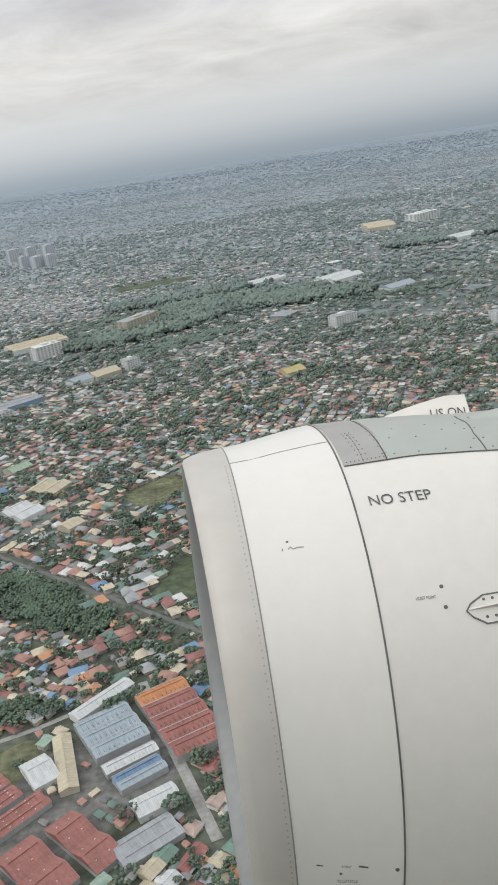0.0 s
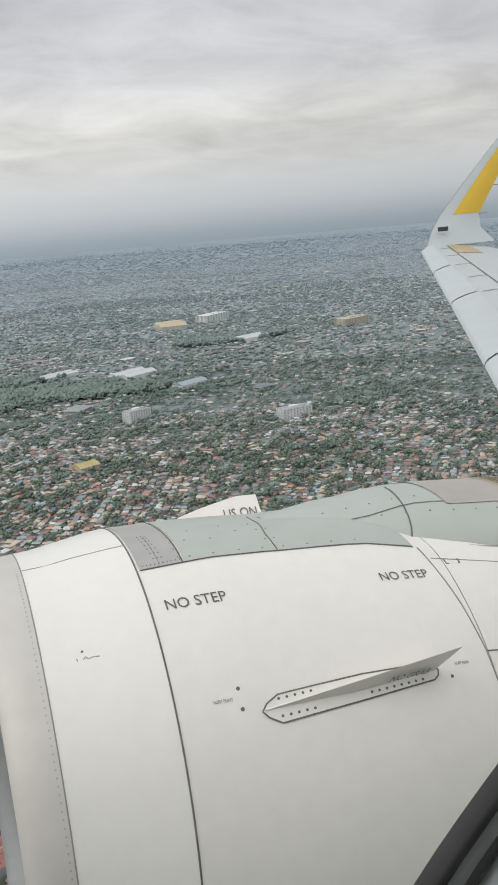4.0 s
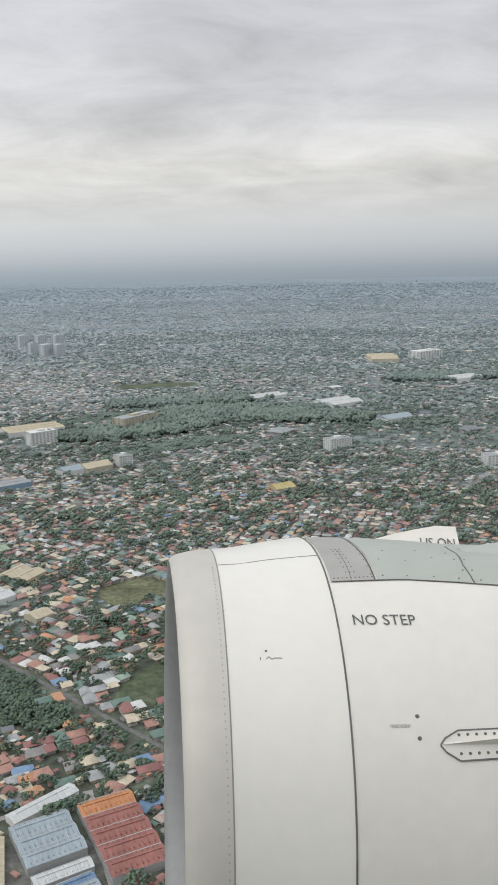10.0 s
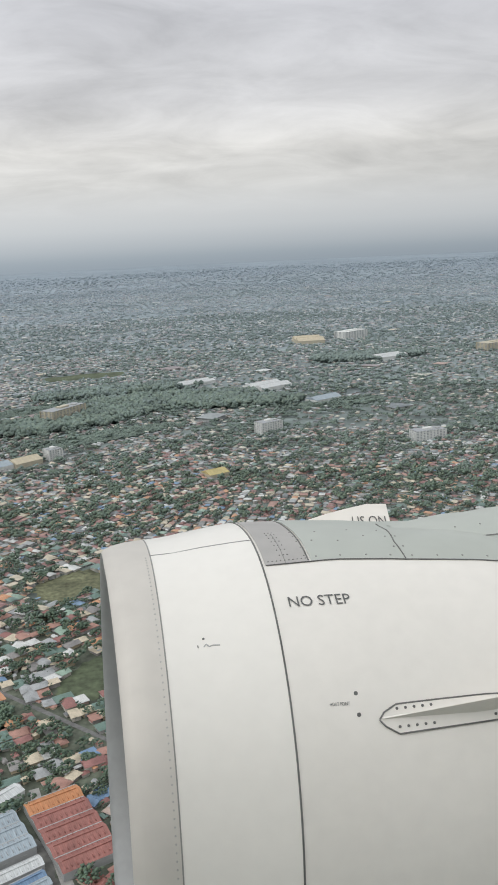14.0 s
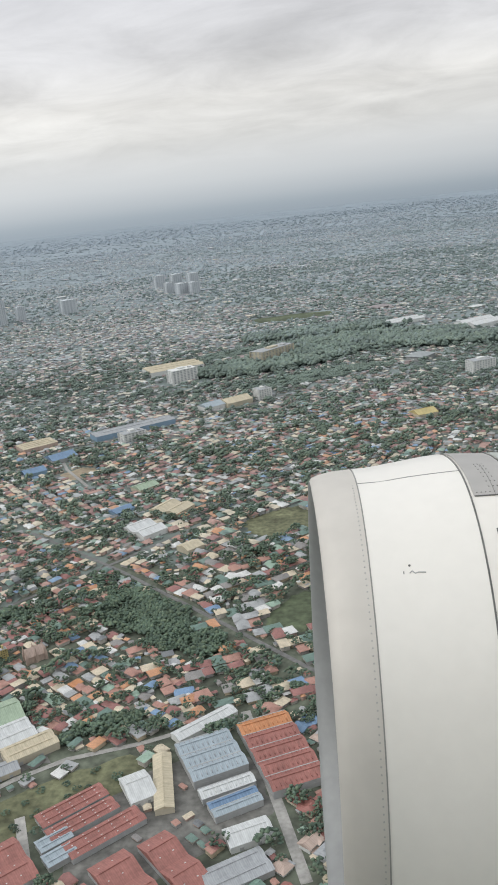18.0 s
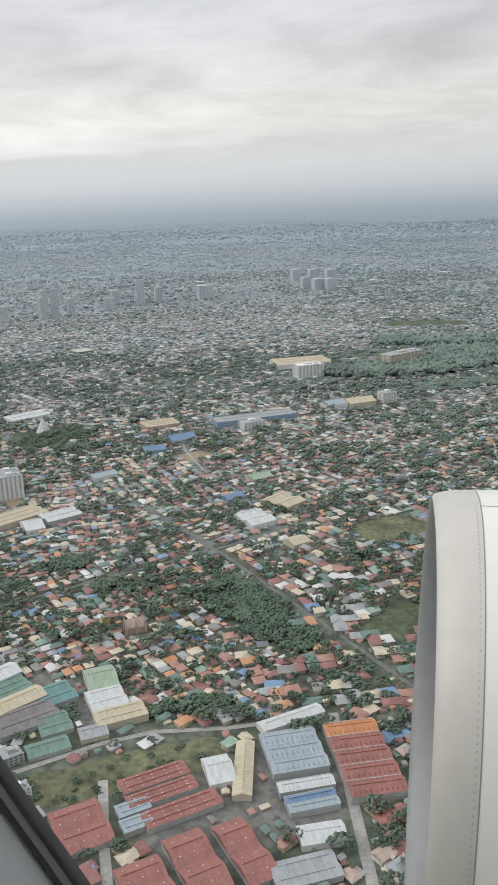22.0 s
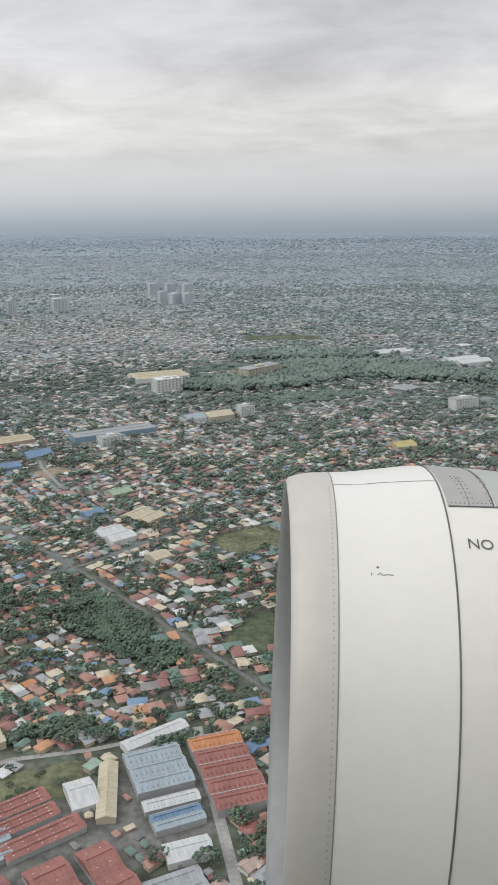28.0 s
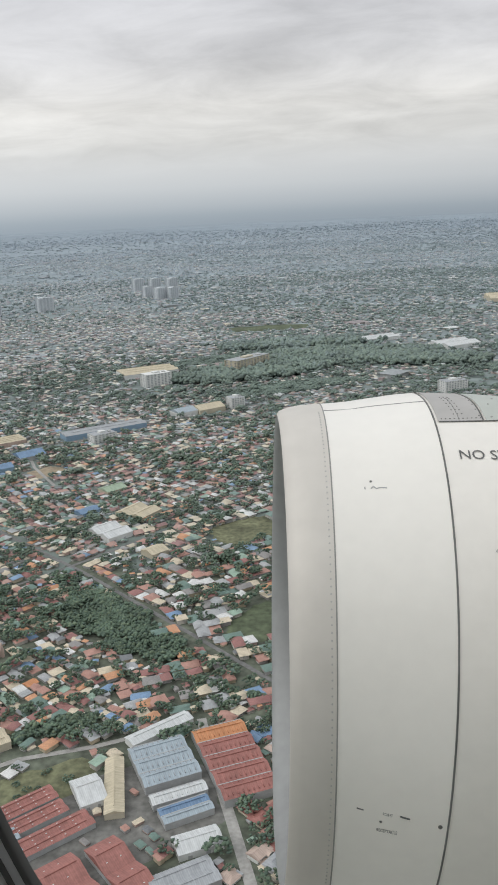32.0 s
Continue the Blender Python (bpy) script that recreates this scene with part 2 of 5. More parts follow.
# each colour takes 12 % haze tone; the far tower wall is hazed further
for key, col, g in (("r_white", (0.62, 0.63, 0.62), 0.12), ("r_green", (0.15, 0.25, 0.19), 0.22), ("r_lgreen", (0.33, 0.42, 0.29), 0.15), ("r_cream", (0.56, 0.48, 0.33), 0.14),
                    ("r_brown", (0.20, 0.175, 0.165), 0.25), ("r_red", (0.32, 0.105, 0.075), 0.25), ("r_blue", (0.14, 0.235, 0.37), 0.18), ("r_lblue", (0.35, 0.41, 0.45), 0.12),
                    ("r_grey", (0.36, 0.37, 0.38), 0.15), ("r_pink", (0.50, 0.37, 0.30), 0.12), ("r_orange", (0.55, 0.22, 0.07), 0.15), ("r_teal", (0.13, 0.27, 0.25), 0.2),
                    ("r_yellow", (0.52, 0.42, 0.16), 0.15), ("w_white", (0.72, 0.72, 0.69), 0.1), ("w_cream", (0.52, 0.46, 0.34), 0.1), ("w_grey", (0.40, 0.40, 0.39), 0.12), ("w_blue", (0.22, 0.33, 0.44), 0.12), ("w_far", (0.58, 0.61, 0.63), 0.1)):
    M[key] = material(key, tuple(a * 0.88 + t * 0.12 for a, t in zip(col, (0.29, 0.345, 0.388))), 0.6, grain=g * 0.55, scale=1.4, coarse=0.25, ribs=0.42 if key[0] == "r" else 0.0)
# glazing lightened by painted haze, most of all for far towers
M["glazing_mid"] = material("haze_painted_glazing", (0.30, 0.325, 0.34), 0.35)
M["glazing_far"] = material("far_haze_painted_glazing", (0.38, 0.42, 0.45), 0.5)
M["glass_dark"] = material("dark_glazing", (0.05, 0.06, 0.07), 0.2)
M["tyre"] = material("rubber", (0.03, 0.03, 0.03), 0.9)
# aircraft
M["white_paint"] = material("white_aircraft_paint", (0.82, 0.786, 0.728), 0.36, grain=0.018, scale=14, coarse=1.6)
M["barrel_paint"] = material("inlet_white_paint", (0.825, 0.797, 0.742), 0.34, grain=0.014, scale=14, coarse=1.6)
M["bare_lip"] = material("satin_aluminium", (0.61, 0.578, 0.53), 0.55, 0.22, grain=0.03, scale=9, coarse=1.2)
M["duct"] = material("duct_lining", (0.33, 0.335, 0.33), 0.55, 0.2, grain=0.06, scale=12)
M["panel_grey"] = material("grey_panel", (0.42, 0.405, 0.385), 0.5, grain=0.05, scale=9)
M["pale_green"] = material("primer_grey_green", (0.445, 0.468, 0.425), 0.42, grain=0.03, scale=6)
M["seal"] = material("dark_sealant", (0.15, 0.148, 0.14), 0.8, grain=0.2, scale=20)
M["fine_line"] = material("panel_gap", (0.28, 0.275, 0.26), 0.8)
M["rivet"] = material("rivet_heads", (0.46, 0.45, 0.43), 0.55, 0.4)
M["ink"] = material("stencil_ink", (0.12, 0.12, 0.118), 0.7)
M["ink_faint"] = material("worn_stencil", (0.42, 0.42, 0.41), 0.7)
M["wing"] = material("wing_grey", (0.49, 0.525, 0.525), 0.4, grain=0.03, scale=3)
M["yellow"] = material("yellow_paint", (0.72, 0.46, 0.04), 0.35, grain=0.03, scale=3)
M["tan_panel"] = material("tan_panel", (0.42, 0.39, 0.35), 0.5, grain=0.06, scale=6)
M["tan"] = material("tan_sealant", (0.45, 0.36, 0.22), 0.6, grain=0.1, scale=6)
M["rubber"] = material("window_gasket", (0.11, 0.108, 0.10), 0.7, grain=0.1, scale=60)
M["cabin"] = material("cabin_plastic", (0.87, 0.875, 0.87), 0.6, grain=0.02, scale=40)


# ---- mesh helpers ----
def part(name, bm, mat, parent=None, label="", smooth=False):
    """Links a bmesh as one mesh object, under a thing or a part."""
    me = bpy.data.meshes.new(name)
    bm.normal_update()
    bm.to_mesh(me)
    bm.free()
    return link(name, me, mat, parent, label, smooth)


def link(name, me, mat, parent=None, label="", smooth=False):
    if mat and not me.materials:
        me.materials.append(M[mat])
    if smooth:
        me.shade_smooth()
    ob = new(name, me)
    if parent:
        ob.parent = parent
    if label:
        tagged(ob, label)
    return ob


def arrays(name, verts, faces, mats, slots, parent=None, smooth=False):
    """A mesh from numpy arrays; faces: a list of (n, k) index arrays, slots: the material slot of each array."""
    me = bpy.data.meshes.new(name)
    loops = np.concatenate([f.ravel() for f in faces])
    sizes = np.concatenate([np.full(len(f), f.shape[1]) for f in faces])
    me.vertices.add(len(verts))
    me.vertices.foreach_set("co", np.asarray(verts, dtype=np.float32).ravel())
    me.loops.add(len(loops))
    me.loops.foreach_set("vertex_index", loops.astype(np.int32))
    me.polygons.add(len(sizes))
    me.polygons.foreach_set("loop_start", np.concatenate([[0], np.cumsum(sizes)[:-1]]).astype(np.int32))
    me.polygons.foreach_set("material_index", np.concatenate([np.full(len(f), s) for f, s in zip(faces, slots)]).astype(np.int32))
    for m in mats:
        me.materials.append(M[m])
    me.update(calc_edges=True)
    if smooth:
        me.shade_smooth()
    ob = new(name, me)
    if parent:
        ob.parent = parent
    return ob


def box(bm, lo, hi, m=None, bevel=0.0):
    r = bmesh.ops.create_cube(bm, size=1.0)
    vs = r["verts"]
    for v in vs:
        v.co = Vector([a + (c + 0.5) * (b - a) for c, a, b in zip(v.co, lo, hi)])
    if bevel:
        es = list({e for v in vs for e in v.link_edges})
        vs = list({v for f in bmesh.ops.bevel(bm, geom=es, offset=bevel, segments=1, affect="EDGES")["faces"] for v in f.verts} | {v for v in vs if v.is_valid})
    if m is not None:
        bmesh.ops.transform(bm, matrix=m, verts=[v for v in vs if v.is_valid])


def grid_faces(bm, rows):
    """Quads between rows of points."""
    vs = [[bm.verts.new(p) for p in row] for row in rows]
    for a, b in zip(vs, vs[1:]):
        for k in range(len(a) - 1):
            bm.faces.new((a[k], a[k + 1], b[k + 1], b[k]))
    return vs


def spans(a, b, n):
    return [a + (b - a) * k / n for k in range(n + 1)]


# ---- the engine ----
AX0 = Vector((-0.131, 3.9, EYE - 2.626))
AXD = Vector((0.9945, 0.0496, -0.0924)).normalized()
AXU = AXD.cross(Vector((0, 0, 1))).normalized()          # towards the cabin
AXW = AXU.cross(AXD).normalized()
PROFILE = ((0.0, 1.175), (0.012, 1.196), (0.05, 1.216), (0.11, 1.237), (0.196, 1.254), (0.35, 1.283), (0.608, 1.322), (0.9, 1.348), (1.2, 1.362), (1.6, 1.366), (2.0, 1.352), (2.5, 1.315), (3.0, 1.262), (3.5, 1.19), (4.2, 1.06))


def radius(s):
    s = max(0.0, min(4.2, s))
    for (a, ra), (b, rb) in zip(PROFILE, PROFILE[1:]):
        if s <= b:
            return ra + (rb - ra) * (s - a) / (b - a)
    return PROFILE[-1][1]


def skin(s, phi, lift=0.0, r=None):
    """A point of the nacelle's skin: metres aft of the lip, degrees from the top towards the cabin."""
    turn_ = (phi + 180.0) % 360.0 - 180.0
    a = radians(phi)
    side, front = max(0.0, math.sin(a)), max(0.0, min(1.0, (0.608 - s) / 0.41))
    k = (0.0443 * math.cos(a) + 0.001 * side) * front + 0.003 * math.cos(a)
    rr = (radius(s) if r is None else r) + lift - 0.032 * math.exp(-((turn_ + 15.0) / 22.0) ** 2) - 0.0214 * max(0.0, 1 - abs(s - 0.3) / 0.3)
    over = max(0.0, min(1.0, (14.0 + 12.0 * max(0.0, min(1.0, (s - 1.75) / 0.25)) - turn_) / 20.0)) if turn_ > -80 else 0.0          # the crown sinks towards the pylon
    rr -= 0.058 * over * over * (3 - 2 * over) * max(0.0, min(1.0, (s - 0.55) / 0.85))
    reach = 0.0061 * max(0.0, -math.sin(a)) * max(0.0, 1 - s / 0.3)
    if s < 0.196:
        s = 0.196 - (0.196 - s) * (1 + 0.0769 + -0.1906 * side)
    return AX0 + AXD * (s - reach - k * rr) + (AXW * math.cos(a) + AXU * math.sin(a)) * rr


def patch(name, s0, s1, p0, p1, mat, parent, lift=0.0, ns=8, np_=48, label=""):
    bm = bmesh.new()
    cuts = sorted({s0, s1, *[s for s, _ in PROFILE if s0 < s < s1], *spans(s0, s1, ns)})
    grid_faces(bm, [[skin(s, p, lift) for p in spans(p0, p1, np_)] for s in cuts])
    if p1 - p0 >= 360:
        bmesh.ops.remove_doubles(bm, verts=bm.verts, dist=1e-4)
    bmesh.ops.recalc_face_normals(bm, faces=bm.faces)
    return part(name, bm, mat, parent, label, True)


def stripe(name, path, width, mat, parent, lift=0.0015, steps=12, label="", close=False):
    """A thin line laid on the skin along points (s, phi)."""
    pts = []
    path = list(path) + ([path[0]] if close else [])
    for (s0, p0), (s1, p1) in zip(path, path[1:]):
        n = max(2, int(steps * (abs(s1 - s0) * 3 + abs(p1 - p0) / 12)))
        pts += [(s0 + (s1 - s0) * k / n, p0 + (p1 - p0) * k / n) for k in range(n)]
    pts.append(path[-1])
    bm = bmesh.new()
    rows = []
    for k, (s, p) in enumerate(pts):
        c = skin(s, p, lift)
        out = (skin(s, p, lift + 0.1) - c).normalized()
        a, b = pts[max(0, k - 1)], pts[min(len(pts) - 1, k + 1)]
        side = (skin(*b) - skin(*a)).cross(out).normalized() * width / 2
        rows.append((c - side - out * 0.002, c - side * 0.7 + out * 0.001, c + side * 0.7 + out * 0.001, c + side - out * 0.002))
    grid_faces(bm, rows)
    return part(name, bm, mat, parent, label)


def stud_mesh(name, size, depth, mat):
    bm = bmesh.new()
    bmesh.ops.create_cone(bm, cap_ends=True, segments=8, radius1=size, radius2=size * 0.8, depth=depth)
    me = bpy.data.meshes.new(name)
    bm.to_mesh(me)
    bm.free()
    me.materials.append(M[mat])
    return me


def stud_at(name, me, c, tip, parent):
    """One flat head at c, facing tip."""
    ob = link(name, me, None, parent)
    ob.matrix_basis = Matrix.Translation(c) @ (tip - c).normalized().to_track_quat("Z", "Y").to_matrix().to_4x4()


def studs(name, spots, size, mat, parent, lift=0.0):
    """Flat rivet heads on the skin, each an object on one shared mesh."""
    me = stud_mesh(name, size, 0.004, mat)
    for s, p in spots:
        stud_at(name, me, skin(s, p, lift), skin(s, p, lift + 0.1), parent)


def lettering(name, text, s, phi, width, tall, mat, parent, place=None, lift=0.003, turn=0.0):
    """Stencilled words on the skin (or where place(x, y) puts them); s, phi: the lower left corner."""
    cu = bpy.data.curves.new(name, "FONT")
    cu.body, cu.resolution_u = text, 3
    tmp = new(name, cu)
    me = bpy.data.meshes.new_from_object(tmp.evaluated_get(bpy.context.evaluated_depsgraph_get()))
    bpy.data.objects.remove(tmp)
    bpy.data.curves.remove(cu)
    xs, ys = [v.co.x for v in me.vertices], [v.co.y for v in me.vertices]
    x0, y0, fx, fy = min(xs), min(ys), width / (max(xs) - min(xs)), tall / (max(ys) - min(ys))
    r = radius(s)
    for v in me.vertices:
        x, y = (v.co.x - x0) * fx, (v.co.y - y0) * fy
        v.co = place(x, y) if place else skin(s + x, phi - math.degrees(y / r) + turn * x, lift)
    return link(name, me, mat, parent)


engine = tagged(new("jet_engine"), "white turbofan nacelle with a bare metal intake lip", "jet engine")
lip = patch("intake_lip", 0.0, 0.196, 0, 360, "bare_lip", engine, ns=4, np_=160, label="satin bare metal intake lip ring")
# the lip rolls inwards into the duct
bm = bmesh.new()
inner = [(0.0, 1.175), (0.006, 1.155), (0.025, 1.135), (0.07, 1.112), (0.15, 1.09), (0.30, 1.075)]
grid_faces(bm, [[skin(s, p, 0, r) for p in spans(0, 360, 160)] for s, r in inner])
bmesh.ops.remove_doubles(bm, verts=bm.verts, dist=1e-4)
part("lip_inner_roll", bm, "duct", engine, "dull grey inner edge of the intake", True)
bm = bmesh.new()
grid_faces(bm, [[skin(s, p, 0, r) for p in spans(0, 360, 96)] for s, r in ((0.30, 1.075), (0.6, 1.07), (1.0, 1.075), (1.15, 1.08))])
bmesh.ops.remove_doubles(bm, verts=bm.verts, dist=1e-4)
part("intake_duct", bm, "duct", engine, "grey acoustic lining of the intake duct", True)
patch("inlet_barrel", 0.196, 0.608, 0, 360, "barrel_paint", engine, ns=6, np_=160)
patch("fan_cowl", 0.608, 2.03, 0, 360, "white_paint", engine, ns=14, np_=160)
patch("reverser_cowl", 2.034, 4.2, 0, 360, "white_paint", engine, ns=14, np_=120)
# fan
fan = tagged(new("fan"), "dark fan with a grey spinner inside the intake")
fan.parent = engine
turn_in = Matrix.Translation(AX0 + AXD * 0.95) @ AXD.to_track_quat("Z", "Y").to_matrix().to_4x4()
bm = bmesh.new()
bmesh.ops.create_cone(bm, cap_ends=True, segments=40, radius1=0.02, radius2=0.34, depth=0.5, matrix=turn_in @ pose(0, 0, -0.25))
part("spinner", bm, "panel_grey", fan, "grey pointed spinner", True)
bm = bmesh.new()
grid_faces(bm, [[turn_in @ Vector((0.3 * math.cos(a), 0.3 * math.sin(a), -0.05)), turn_in @ Vector((1.06 * math.cos(a - 0.25), 1.06 * math.sin(a - 0.25), 0.02))] for a in (0.0, 0.22)])
grid_faces(bm, [[turn_in @ Vector((0.3 * math.cos(a), 0.3 * math.sin(a), -0.03)), turn_in @ Vector((1.06 * math.cos(a - 0.25), 1.06 * math.sin(a - 0.25), 0.04))] for a in (0.0, 0.22)])
blade = part("fan_blade", bm, "seal", fan)
for k in range(1, 20):
    b = new("fan_blade", blade.data)
    b.parent = fan
    b.matrix_basis = turn_in @ pose(0, 0, 0, 0, 0, 18 * k) @ turn_in.inverted()
# the strip along the top, under the pylon
HINGE = ((0.625, 15.9), (0.966, 16.1), (1.258, 17.4), (1.499, 18.1), (1.706, 18.8), (1.93, 21.2))
bm = bmesh.new()
rows = []
for s in spans(0.83, 1.93, 16):
    h = next(p0 + (p1 - p0) * (s - a) / (b - a) for (a, p0), (b, p1) in zip(HINGE, HINGE[1:]) if s <= b + 1e-6)
    rows.append([skin(s, -h + 2 * h * k / 20, 0.004) for k in range(21)])
grid_faces(bm, rows)
bmesh.ops.recalc_face_normals(bm, faces=bm.faces)
part("top_fairing", bm, "pale_green", engine, "pale grey-green fairing along the top", True)
patch("grey_panel", 0.622, 0.815, -16, 15.9, "panel_grey", engine, lift=0.004, ns=4, np_=20, label="mid-grey metal panel with fastener rows")
# seams
stripe("cowl_seam", [(0.610, p) for p in range(-30, 166, 5)], 0.008, "seal", engine, 0.002, label="dark rubber seam between inlet and cowl")
stripe("lip_seam", [(0.197, p) for p in range(-30, 166, 5)], 0.006, "fine_line", engine, 0.001)
stripe("hinge_seam", HINGE, 0.006, "seal", engine, 0.004)
stripe("panel_seam", [(0.20, 2.9), (0.41, 3.3), (0.61, 4.7)], 0.005, "fine_line", engine, 0.001)
stripe("panel_seam", [(0.819, -14), (0.819, 15.8)], 0.006, "seal", engine, 0.005)
stripe("panel_seam", [(0.715, 15.9), (0.715, 2)], 0.002, "fine_line", engine, 0.005)
stripe("panel_seam", [(1.33, -8), (1.30, 2.2), (1.258, 11.1), (1.262, 17.3)], 0.0055, "seal", engine, 0.006)
stripe("reverser_seam", [(1.95, 21.5), (2.0, 36.5), (2.024, 46.3), (2.036, 60), (2.04, 90), (2.04, 150)], 0.006, "fine_line", engine, 0.002)
stripe("reverser_seam", [(2.03, 46.4), (2.35, 47.4), (3.2, 50)], 0.007, "seal", engine, 0.002)
stripe("reverser_seam", [(1.98, 25), (2.4, 28), (3.2, 31)], 0.003, "fine_line", engine, 0.001)
# rivets
studs("rivet", [(0.176, p) for p in np.arange(4, 150, 1.35)], 0.0042, "rivet", engine)
studs("fastener", [(0.64 + 0.17 * k / 9, p) for k in range(10) for p in (14.9,)] + [(0.688 + 0.018 * c + 0.001 * p, p) for c in range(3) for p in (1.5, 3, 5, 7, 9, 11, 13)] + [(0.808, p) for p in (2, 5, 8, 11, 14)], 0.0035, "seal", engine, lift=0.004)
studs("fastener", [(s, h) for s, h in ((0.86, 14.6), (0.97, 14.9), (1.09, 15.3), (1.2, 15.9), (1.30, 16.3), (1.42, 16.6), (1.54, 16.9), (1.66, 17.3), (0.88, 8), (1.0, 9), (1.14, 7), (1.24, 3), (1.24, 8), (1.24, 13), (1.285, 13), (1.29, 8), (0.93, 2.5), (1.1, 1.5))], 0.0055, "fine_line", engine, lift=0.004)
# stencils and small marks
lettering("stencil_no_step", "NO STEP", 0.676, 27.4, 0.262, 0.055, "ink", engine, turn=2.0)
lettering("stencil_no_step", "NO STEP", 1.668, 29.2, 0.245, 0.048, "ink", engine, turn=2.0)
lettering("stencil_hoist_point", "HOIST POINT", 0.760, 46.5, 0.078, 0.013, "ink", engine, turn=1.0)
lettering("stencil_hoist_point", "HOIST POINT", 1.842, 47.9, 0.072, 0.013, "ink", engine, turn=2.0)
lettering("stencil_receptacle", "RECEPTACLE", 0.354, 95.5, 0.077, 0.016, "ink", engine, turn=-2.0)
lettering("stencil_point", "POINT", 0.373, 91.9, 0.036, 0.013, "ink", engine)
studs("hoist_plug", [(0.869, 44.7), (0.868, 48.2)], 0.0095, "seal", engine)
studs("hoist_plug", [(1.811, 46.3), (1.812, 49.7)], 0.0085, "seal", engine)
studs("access_plug", [(0.340, 31.4), (0.368, 93.4)], 0.006, "seal", engine)
studs("access_plug", [(0.583, 92.0)], 0.0095, "seal", engine)
stripe("worn_mark", [(0.317, 32.6), (0.317, 33.2)], 0.004, "ink", engine)
stripe("worn_mark", [(0.337, 33.1), (0.347, 32.6), (0.357, 33.2), (0.371, 33.0), (0.395, 33.2)], 0.005, "ink_faint", engine)
for a, b in ((0.276, 0.302), (0.436, 0.472)):
    stripe("arrow_mark", [(a, 91.5), (b, 91.7)], 0.007, "ink", engine)
stripe("corner_mark", [(2.045, 25.6), (2.045, 26.8), (2.06, 26.9)], 0.005, "ink", engine)
stripe("corner_mark", [(2.11, 26.9), (2.12, 26.9), (2.12, 25.7)], 0.005, "ink", engine)
# strake on the cabin side, on its pan
PAN = [(0.944, 49.3), (0.965, 48.2), (1.019, 47.0), (1.10, 46.85), (1.40, 46.4), (1.70, 46.7), (1.738, 47.2), (1.752, 48.3), (1.742, 49.2), (1.72, 49.75), (1.40, 50.7), (1.016, 51.7), (0.965, 50.4)]
def pan_edge(s, upper):
    side = [p for p in PAN if (p[1] < 49.3) == upper] + [PAN[0]]
    side = sorted(side)
    for (a, pa), (b, pb) in zip(side, side[1:]):
        if a <= s <= b:
            return pa + (pb - pa) * (s - a) / max(1e-6, b - a)
    return side[-1][1]


bm = bmesh.new()
grid_faces(bm, [[skin(s, pan_edge(s, True) + (pan_edge(s, False) - pan_edge(s, True)) * k / 6, 0.0035) for k in range(7)] for s in spans(0.946, 1.745, 24)])
bmesh.ops.recalc_face_normals(bm, faces=bm.faces)
part("strake_pan", bm, "white_paint", engine, "", True)
stripe("strake_seal", PAN, 0.0065, "seal", engine, 0.005, close=True)
bm = bmesh.new()
n = 14
foot, edge = [], []
for k in range(n + 1):
    f = k / n
    foot.append((0.955 + 0.775 * f, 49.2 - 1.0 * f))
    edge.append((0.955 + 0.845 * f, 49.2 - 2.6 * f, 0.008 + 0.17 * f ** 1.15))
rows = [[skin(s, p + 0.55 * (1 - abs(2 * k / n - 1)), 0.002), skin(es, ep, el), skin(s, p - 0.45, 0.002)] for k, ((s, p), (es, ep, el)) in enumerate(zip(foot, edge))]
grid_faces(bm, rows)
bm.faces.new([bm.verts.new(p) for p in rows[-1]])
strake = part("strake", bm, "white_paint", engine, "thin white vortex fin rising from its foot plate")
studs("bolt", [(1.02 + 0.035 * k, 50.6 - 0.05 * k) for k in range(5)] + [(1.02 + 0.035 * k, 47.7 - 0.05 * k) for k in range(5)] + [(1.42 + 0.035 * k, 49.7 - 0.06 * k) for k in range(8)], 0.0065, "seal", engine, lift=0.004)


def on_strake(x, y):
    f = 0.72 + x
    s, p, h = 0.955 + 0.80 * f, 49.2 - 1.0 * f, 0.03 + y
    return skin(s, p - 9.0 * h + 0.55, h)


lettering("stencil_no_grab", "NO GRAB", 0, 0, 0.235, 0.044, "ink", engine, place=lambda x, y: on_strake(x - 0.05 + 0.3 * y, y - 0.004))
# strake on the far side: only its upper corner stands above the cowl
bm = bmesh.new()
far = [(0.92, 0.0), (1.06, 0.045), (1.18, 0.095), (1.29, 0.135), (1.405, 0.17), (1.558, 0.202), (1.685, 0.203), (1.70, 0.0)]
side_a = [bm.verts.new(skin(s, -40, h - 0.005)) for s, h in far]
side_b = [bm.verts.new(skin(s, -40.6, h - 0.005)) for s, h in far]
bm.faces.new(side_a)
bm.faces.new(side_b[::-1])
for k in range(len(far)):
    j = (k + 1) % len(far)
    bm.faces.new((side_a[k], side_b[k], side_b[j], side_a[j]))
part("outer_strake", bm, "white_paint", engine, "white fin on the outer flank of the cowl")
lettering("stencil_us_on", "US ON", 0, 0, 0.215, 0.06, "ink", engine, place=lambda x, y: skin(1.45 + x, -39.8, 0.055 + y))

# ---- pylon and wing ----
pylon = tagged(new("engine_pylon"), "pale grey-green pylon fairing between the engine and the wing", "pylon")


